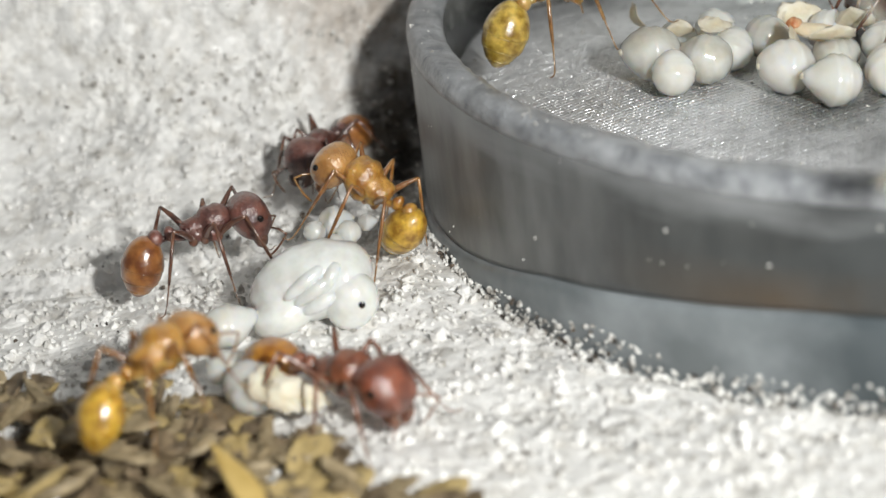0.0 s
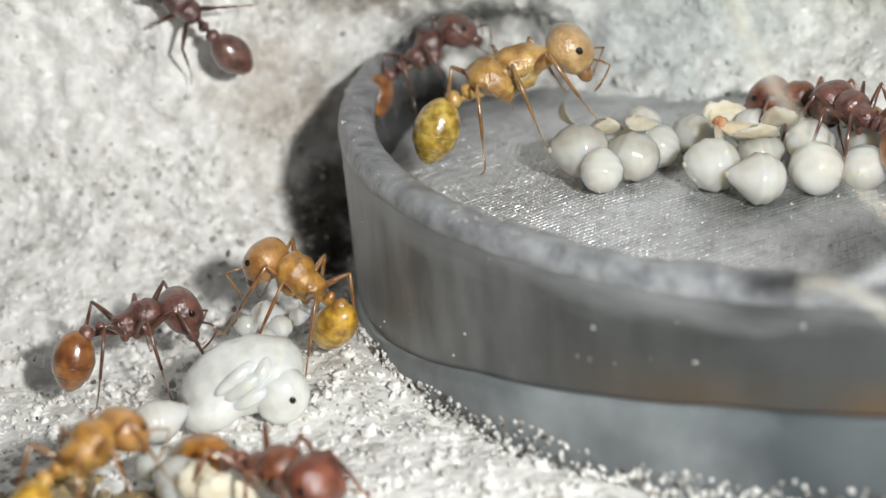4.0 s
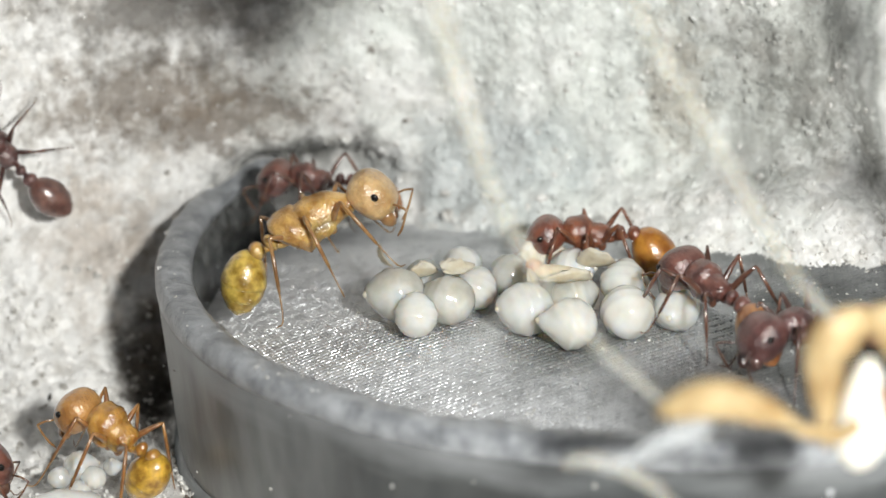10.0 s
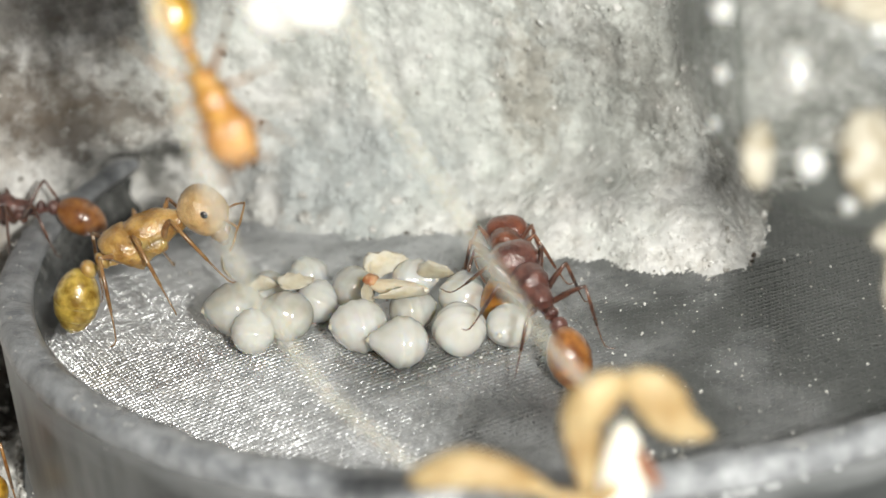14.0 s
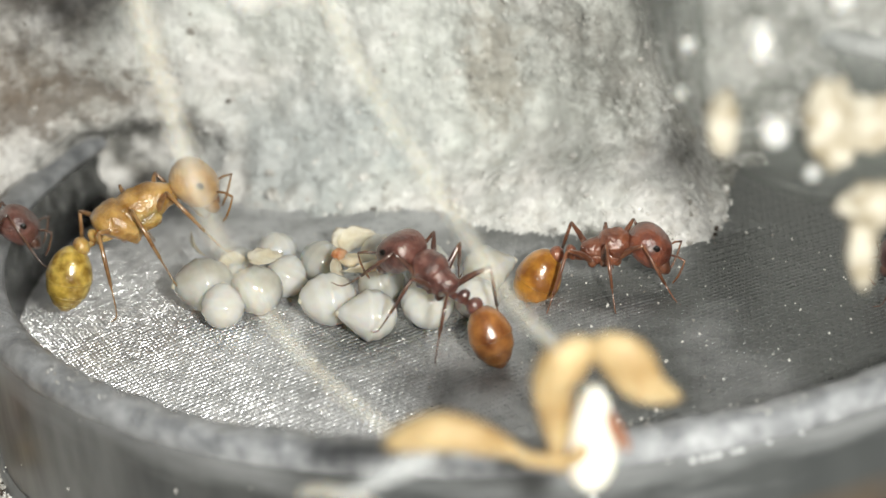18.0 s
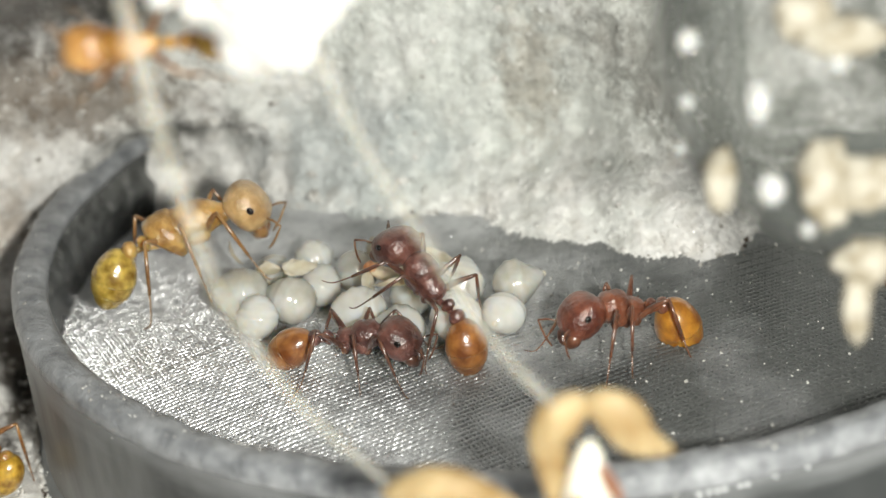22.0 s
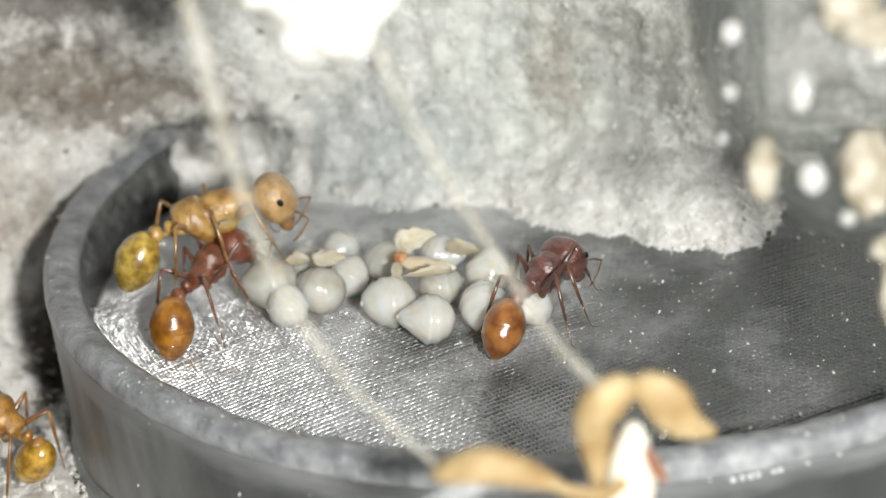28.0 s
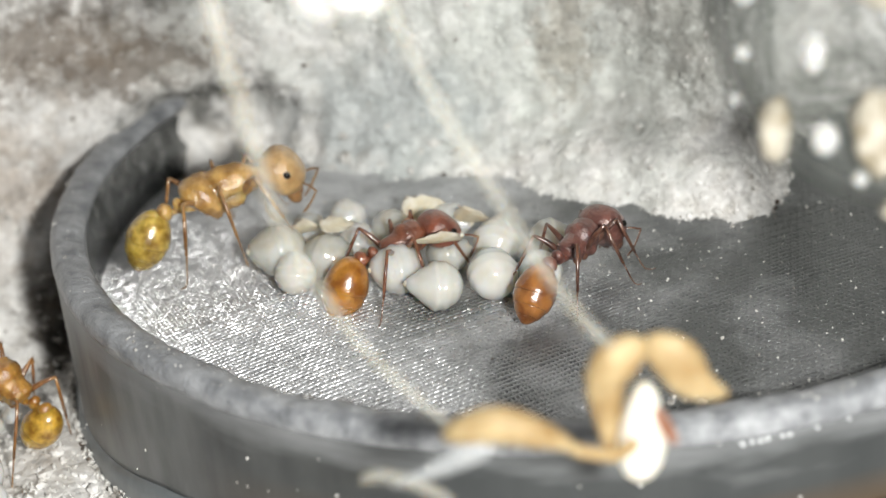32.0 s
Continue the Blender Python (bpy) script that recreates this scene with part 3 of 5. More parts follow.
def build_ground():
    xs = np.concatenate([np.arange(-400, -70, 30), np.arange(-70, -46, 0.5), np.arange(-46, 20, 0.3), np.arange(20, 46, 0.6), np.arange(46, 400, 30)])
    verts, faces = [], []
    nv = 0
    for x in xs:
        fy, fz, sy, sz, wy, ly = bend(x, FACE)
        prof = []
        for y in np.concatenate([np.arange(-400, -60, 30), np.arange(-60, fy - 1.2, 0.6)[:]][:1]):
            prof.append((y, 0.0, 0))
        n_floor = 110
        for k in range(n_floor):
            prof.append((-60 + (fy - 1.0 + 60) * k / n_floor, None, 0))
        for k in range(8):
            f = k / 8
            prof.append((fy - 1.0 + f * 1.0, fz * f * f, 0))
        for k in range(16):
            f = k / 16
            prof.append((fy + (sy - fy) * f, fz + (sz - fz) * (f ** 1.2), 1))
        for k in range(8):
            f = k / 8
            prof.append((sy + (wy - sy) * (1 - (1 - f) ** 2), sz + 2.0 * f, 1))
        for k in range(120):
            f = k / 119
            prof.append((wy + (ly - wy) * f * 0.8, sz + 2.0 + (46 - sz) * f, 1))
        for f in (1, 2, 3):
            prof.append((ly + 4 * f, 48 + 60 * f, 1))
        for y, z, up in prof:
            z = ground_shape(x, y) if z is None else z
            p = Vector((x, y, z))
            amp = 0.9 if up else 0.45
            q = Vector((x * 0.16, y * 0.16, z * 0.16))
            d = amp * noise.fractal(q, 1.0, 2.1, 4) * (1 if abs(x) < 90 else 0)
            d += (0.48 if up else 0.16) * noise.fractal(q * 5, 0.9, 2.0, 2)
            d += (0.10 if up else 0.06) * noise.fractal(q * 13, 0.8, 2.0, 2)
            if up:
                # the wall breaks off along a slanting edge
                past = min(max((x - 9.4 + 0.42 * (min(z, 14) - 5)) / 3.2, 0), 1)
                y += 7 * past * past * (3 - 2 * past) if 9 < z + 0.2 * x else 0
                verts.append((x, y - d, z + 0.3 * d))
            else:
                verts.append((x, y, z + 0.5 * d))
        nv = len(prof)
    for i in range(len(xs) - 1):
        for j in range(nv - 1):
            a = i * nv + j
            faces.append((a, a + nv, a + nv + 1, a + 1))
    me = bpy.data.meshes.new("ground")
    me.from_pydata([(a * MM, b * MM, c * MM) for a, b, c in verts], [], faces)
    me.polygons.foreach_set("use_smooth", [True] * len(me.polygons))
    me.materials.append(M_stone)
    return tagged(new("ground", me), "rough off-white sandy grout floor rising into a stained wall", "ground", kind="structure")


ground = build_ground()


# ---- the dish ----
MESH_Z, TOP = 6.4, 9.5


def cloth_height(x, y):
    """Height of the wire cloth: slightly domed, and slack."""
    r = math.hypot(x, y)
    return MESH_Z + 0.06 - 1.3 * max(0, (r - 8) / 17) ** 2 + 0.12 * noise.noise((x * 0.2, y * 0.2, 7))


def wire_cloth(turn=26):
    """Thick straight wires with thin ones woven close through them."""
    verts, faces = [], []
    reach = 26.15
    pitch, radius, rise = (0.30, 0.20), (0.115, 0.07), (0.015, 0.055)
    ca, sa = math.cos(radians(turn)), math.sin(radians(turn))
    rr = random.Random(77)
    for way in (0, 1):
        ux, uy = (ca, sa) if way == 0 else (-sa, ca)
        vx, vy = (-sa, ca) if way == 0 else (ca, sa)
        cross = pitch[1 - way]
        n = int(reach / pitch[way])
        for i in range(-n, n + 1):
            off = i * pitch[way] + rr.uniform(-0.02, 0.02)
            half = math.sqrt(max(reach ** 2 - off ** 2, 0.5))
            steps = int(2 * half / (cross * 0.5))
            size = radius[way] * rr.uniform(0.95, 1.05)
            high = rr.uniform(-0.012, 0.012)
            run = 0
            for k in range(steps + 1):
                d = -half + 2 * half * k / steps
                x, y = ux * d + vx * off, uy * d + vy * off
                if y > 10.5:
                    run = 0
                    continue
                z = cloth_height(x, y) + high + rise[way] * math.sin(math.pi * (d / cross + i + way) + 0.8) + 0.03 * noise.noise((x * 1.6, y * 1.6, way * 5))
                sway = 0.05 * noise.noise((x * 0.7, y * 0.7, 3 + way)) + 0.03 * noise.noise((x * 1.9, y * 1.9, 8 + way))
                x, y = x + vx * sway, y + vy * sway
                p = len(verts)
                verts += [((x + vx * size) * MM, (y + vy * size) * MM, z * MM), (x * MM, y * MM, (z + size) * MM),
                          ((x - vx * size) * MM, (y - vy * size) * MM, z * MM), (x * MM, y * MM, (z - size) * MM)]
                if run:
                    for q in range(4):
                        w = (q + 1) % 4
                        faces.append((p - 4 + q, p + q, p + w, p - 4 + w))
                run += 1
    me = bpy.data.meshes.new("wire_mesh")
    me.from_pydata(verts, [], faces)
    me.polygons.foreach_set("use_smooth", [True] * len(me.polygons))
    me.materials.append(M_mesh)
    return new("wire_mesh", me)


def skew(bm, low, high):
    """The step round the foot of the dish climbs from the scuffed side to the front."""
    for v in bm.verts:
        if low < v.co.z < high:
            v.co.z += float(np.interp(v.co.x, [-28, -25, -21, -16, -11, 0], [-2.3, -1.5, -0.1, 0.7, 1.3, 1.5]))


def build_dish():
    dish = thing("dish", 0, 0, 0, label="round cloudy grey plastic dish set into the grout", category="dish")
    bm = bmesh.new()
    lathe(bm, [(27.3, 2.3), (27.62, 2.35), (27.7, 3.0), (27.75, 8.6), (27.5, 9.1), (26.8, 9.2), (26.52, 8.8), (26.25, 7.0), (26.2, 4.6), (26.4, 4.4), (26.4, 2.6)], 240)
    skew(bm, 2.2, 3.1)
    part("wall", bm, M_plastic, dish)
    bm = bmesh.new()
    lathe(bm, [(26.50, 8.95), (26.40, 8.3), (26.12, 7.0), (26.06, 5.0), (26.18, 5.0), (26.3, 7.0), (26.56, 8.6)], 300)
    for v in bm.verts:
        v.co *= 1 + 0.0022 * noise.noise(v.co * 0.9)
    part("inner_wall", bm, M_inner, dish, "dark glossy clear plastic inside of the rim")
    bm = bmesh.new()
    lathe(bm, [(28.15, -3.5), (28.1, 1.5), (28.02, 2.2), (27.94, 2.5), (27.78, 2.64), (27.4, 2.7), (27.2, 2.2), (27.2, -3.5)], 240)
    skew(bm, 1.0, 3.1)
    part("flange", bm, M_flange, dish, "stepped lower rim of the dish")
    bm = bmesh.new()
    prof = [(27.70, 8.35), (27.80, 8.7), (27.76, 9.05), (27.56, 9.38), (27.25, 9.52), (26.5, 9.46), (26.1, 9.26), (25.98, 8.9), (26.3, 8.5), (26.9, 9.0), (27.4, 9.0)]
    lathe(bm, prof, 420)
    for v in bm.verts:
        if v.co.z > 8.65:
            v.co.z += 0.14 * noise.fractal(v.co * 0.9, 0.8, 2.0, 4) + 0.03 + 0.12 * noise.noise(v.co * 0.25)
    part("rim", bm, M_rim, dish, "scuffed pale grey rim")
    bm = bmesh.new()
    rings, seg = 50, 160
    loops = []
    for k in range(1, rings + 1):
        r = 26.2 * k / rings
        loops.append([bm.verts.new((r * math.cos(a), r * math.sin(a), cloth_height(r * math.cos(a), r * math.sin(a)) - 0.06)) for a in [2 * math.pi * i / seg for i in range(seg)]])
    c = bm.verts.new((0, 0, cloth_height(0, 0) - 0.06))
    for i in range(seg):
        bm.faces.new((c, loops[0][i], loops[0][(i + 1) % seg]))
    for a, b in zip(loops, loops[1:]):
        for i in range(seg):
            bm.faces.new((a[i], b[i], b[(i + 1) % seg], a[(i + 1) % seg]))
    part("mesh_backing", bm, M_clog, dish, "dusty grey layer under the wires")
    wires = wire_cloth()
    wires.parent = dish
    wires["label"] = "fine woven steel wire cloth, shiny and dusty"
    tagged(wires, kind="stuff")
    return dish


dish = build_dish()


# ---- ants ----
def ant(label, skin, scale=1.0, head_turn=(0, 0), curl=18, spread=1.0, fat=1.0, bulk=1.0, tall=0.0, long=1.0):
    """A harvester ant that faces +x over z = 0. head_turn: nose down and to its left, degrees; curl: how far the tail end hangs."""
    s = SKIN[skin]
    a = thing("ant", 0, 0, 0, label=label, category="ant", group="ants")
    k = scale

    def made(name, build, material, parent, text=""):
        bm = bmesh.new()
        build(bm)
        bmesh.ops.scale(bm, vec=(k, k, k), verts=bm.verts)
        return part(name, bm, material, parent, text)

    def thorax(bm):
        spine = curve_points([(2.35, 0, 1.70), (2.05, 0, 1.76), (1.65, 0, 1.84), (1.2, 0, 1.84), (0.8, 0, 1.72), (0.45, 0, 1.66), (0.1, 0, 1.54), (-0.12, 0, 1.40)], 29)
        girth = np.interp(np.linspace(0, 7, 29), range(8), [0.26, 0.46, 0.72, 0.74, 0.56, 0.52, 0.50, 0.16])
        if long > 1.3:
            girth = np.interp(np.linspace(0, 7, 29), range(8), [0.24, 0.36, 0.54, 0.62, 0.62, 0.76, 0.72, 0.2])
        tube(bm, spine, [float(g) * bulk for g in girth], 22)
        for y in (-1, 1):
            ball(bm, (1.15, y * 0.46 * bulk, 1.46), (0.50, 0.24, 0.42), (0, 20, 0), 14, 10)
            ball(bm, (0.48, y * 0.36 * bulk, 1.40), (0.42, 0.20, 0.34), (0, -10, 0), 14, 10)
            tube(bm, [(0.02, y * 0.28, 1.84), (-0.22, y * 0.34, 2.04)], [0.13, 0.02], 6)
        for v in bm.verts:
            n = noise.noise(v.co * 2.6) + 0.7 * noise.noise(v.co * 6.0)
            mid = Vector((v.co.x, 0, 1.62))
            v.co = mid + (v.co - mid) * (1 + 0.08 * n)
            v.co.x = -0.1 + (v.co.x + 0.1) * long

    made("thorax", thorax, s["body"], a)

    def waist(bm):
        tube(bm, [(0.05, 0, 1.36), (-0.22, 0, 1.32), (-0.46, 0, 1.40), (-0.62, 0, 1.52)], [0.22, 0.17, 0.18, 0.24], 10)
        ball(bm, (-0.66, 0, 1.60), (0.27, 0.33, 0.40), (0, -14, 0), 14, 10)

    made("petiole", waist, s["body"], a)

    def waist2(bm):
        tube(bm, [(-0.78, 0, 1.46), (-1.0, 0, 1.42), (-1.2, 0, 1.46)], [0.17, 0.14, 0.2], 10)
        ball(bm, (-1.36, 0, 1.52), (0.36, 0.42, 0.42), (0, 6, 0), 14, 10)
        tube(bm, [(-1.45, 0, 1.46), (-1.92, 0, 1.42)], [0.24, 0.2], 10)

    made("postpetiole", waist2, s["body"], a)
    plates = (0.0, 0.50, 0.71, 0.87, 1.01)

    def tergites(co):
        """An egg pointed behind, of four plates, each one lapping over the next."""
        f = 1.0 - 0.34 * max(-co.x, 0) ** 2
        at = (1 - co.x) / 2
        i = max(j for j in range(4) if at >= plates[j])
        f *= 0.975 + 0.045 * ((at - plates[i]) / (plates[i + 1] - plates[i])) ** 2
        return Vector((co.x, co.y * f, co.z * f))

    ca, sa = math.cos(radians(curl)), math.sin(radians(curl))
    mid_g = (-1.75 - 1.25 * ca * fat, 0, 1.5 - 1.25 * sa * fat)

    def gaster(bm):
        ball(bm, mid_g, (1.48 * fat, 1.0 * fat, 0.98 * fat), (0, -curl, 0), 28, 56, lambda c: tergites(Vector((c.z, c.y, -c.x))))

    g = made("gaster", gaster, s["gaster"], a)

    def band(bm):
        m = pose(*mid_g, 0, -curl, 0)
        for at in plates[1:4]:
            x = 1 - 2 * at
            r = math.sqrt(1 - x * x) * (1 - 0.34 * max(-x, 0) ** 2) * 0.985
            loop = [m @ Vector(((1.48 * x - 0.02) * fat, 1.0 * fat * r * math.cos(q), 0.98 * fat * r * math.sin(q))) for q in [2 * math.pi * i / 28 for i in range(29)]]
            tube(bm, loop, 0.022, 5)

    made("segment_seams", band, s["gaster"], g)
    hp, hy = head_turn
    hm = pose(-0.1 + 3.1 * long, 0, 1.66, 0, 14 + hp, hy) @ Matrix.Translation((-0.88, 0, 0))

    def skull(co):
        f = 1.0 - 0.10 * max(co.x, 0)
        return Vector((math.copysign(abs(co.x) ** 0.78, co.x), math.copysign(abs(co.y) ** 0.78, co.y) * f, math.copysign(abs(co.z) ** 0.9, co.z) * f * 1.04))

    def head(bm):
        ball(bm, (0.88, 0, 0.02), (1.12, 1.12, 0.86), (0, 0, 0), 28, 20, skull)
        ball(bm, (1.74, 0, -0.10), (0.34, 0.66, 0.42), (0, 8, 0), 16, 10)
        for y in (-1, 1):
            ball(bm, (1.62, y * 0.34, 0.30), (0.30, 0.16, 0.14), (0, 24, 0), 10, 8)
        for v in bm.verts:
            v.co *= 1 + 0.02 * noise.noise(v.co * 2.1)
        bmesh.ops.transform(bm, matrix=hm, verts=bm.verts)

    h = made("head", head, s["head"], a)
    for sgn in (1, -1):
        def eye(bm):
            ball(bm, (0.86, sgn * 1.05, 0.38), (0.18, 0.10, 0.155), (0, 0, 0), 12, 8)
            bmesh.ops.transform(bm, matrix=hm, verts=bm.verts)

        made("eye", eye, M_eye, h, "small black eye")

        def jaw(bm):
            pts = curve_points([(1.68, sgn * 0.40, -0.16), (2.0, sgn * 0.46, -0.22), (2.25, sgn * 0.24, -0.28), (2.28, sgn * 0.05, -0.30)], 7)
            tube(bm, pts, [0.26, 0.30, 0.29, 0.25, 0.20, 0.14, 0.04], 10)
            for v in bm.verts:
                v.co.z = -0.24 + (v.co.z + 0.24) * 1.15
            bmesh.ops.transform(bm, matrix=hm, verts=bm.verts)

        made("mandible", jaw, s["leg"], h)

        def feeler(bm):
            pts = [(1.55, sgn * 0.36, 0.26), (1.9, sgn * 0.85, 0.72), (2.2, sgn * 1.15, 0.88)]
            tube(bm, pts, [0.045, 0.05, 0.055], 7)
            bend_pts = curve_points([(2.2, sgn * 1.15, 0.88), (2.42, sgn * 1.08, 0.45), (2.62, sgn * 0.95, -0.02), (2.72, sgn * 0.8, -0.42)], 9)
            tube(bm, bend_pts, [0.038, 0.042, 0.044, 0.046, 0.05, 0.055, 0.055, 0.05, 0.02], 7)
            bmesh.ops.transform(bm, matrix=hm, verts=bm.verts)

        made("antenna", feeler, s["leg"], h)
    legs = []
    for i, (x, fx, fy) in enumerate(((1.42, 2.5, 2.0), (0.82, 0.5, 2.6), (0.28, -2.3, 2.4))):
        for sgn in (1, -1):
            rr = random.Random(i * 7 + sgn + len(label) + int(scale * 100))
            x = -0.1 + (x + 0.1) * long if sgn > 0 else x
            ex, ey = fx + rr.uniform(-0.5, 0.5), fy * spread + rr.uniform(-0.3, 0.3)
            hip = Vector((x, sgn * 0.40, 1.22))

            def leg(bm):
                foot = Vector((x + ex * 0.9, sgn * ey, 0.05 - tall))
                knee = Vector((x + ex * 0.42, sgn * (0.36 + 0.45 * ey), 2.45 + rr.uniform(-0.2, 0.3)))
                ank = knee.lerp(foot, 0.62) + Vector((0, 0, -0.12))
                toe = foot + Vector((ex * 0.16, sgn * 0.35, 0.0))
                ball(bm, hip, (0.24, 0.22, 0.32), (0, 0, 0), 10, 6)
                tube(bm, curve_points([hip, hip.lerp(knee, 0.5) + Vector((0, 0, 0.12)), knee], 6), [0.11, 0.15, 0.155, 0.135, 0.10, 0.075], 8)
                tube(bm, [knee, knee.lerp(ank, 0.5), ank], [0.07, 0.092, 0.07], 8)
                tube(bm, curve_points([ank, foot, toe], 7), [0.045, 0.04, 0.036, 0.034, 0.03, 0.028, 0.015], 6)
                bmesh.ops.translate(bm, verts=bm.verts, vec=-hip)

            ob = made("leg", leg, s["leg"], a)
            ob.matrix_basis = Matrix.Translation(hip * k * MM)
            legs.append(ob)
    a["leg_count"] = 6
    return a, legs


def stand(rows, lift=0.0):
    return [(t, pose(x * MM, y * MM, (z + lift) * MM, 0, p, yaw)) for t, x, y, z, p, yaw in rows]


def on_wall(x, y, z, heading):
    """A pose with the feet on an upright face that looks towards -y."""
    return pose(x * MM, y * MM, z * MM, 78, 0, 0) @ pose(0, 0, 0, 0, 0, heading)


def gait(legs, rows, size=13.0):
    """Swings each leg about its hip while its ant walks: two sets of three in turn."""
    for n, ob in enumerate(legs):
        base = ob.matrix_basis.translation.copy()
        side, pair = (1 if n % 2 == 0 else -1), n // 2
        phase = math.pi * ((pair + n) % 2)
        keys = []
        t, way = 0.0, 0.0
        last = None
        while t <= 32.001:
            here = np.array([np.interp(t, [r[0] for r in rows], [r[k] for r in rows]) for k in (1, 2)])
            if last is not None:
                way += float(np.linalg.norm(here - last))
            last = here
            a = size * math.sin(way * 1.5 + phase)
            keys.append((t, Matrix.Translation(base) @ pose(0, 0, 0, side * 5 * math.cos(way * 1.5 + phase), 0, side * a)))
            t += 0.2
        walk(ob, keys)


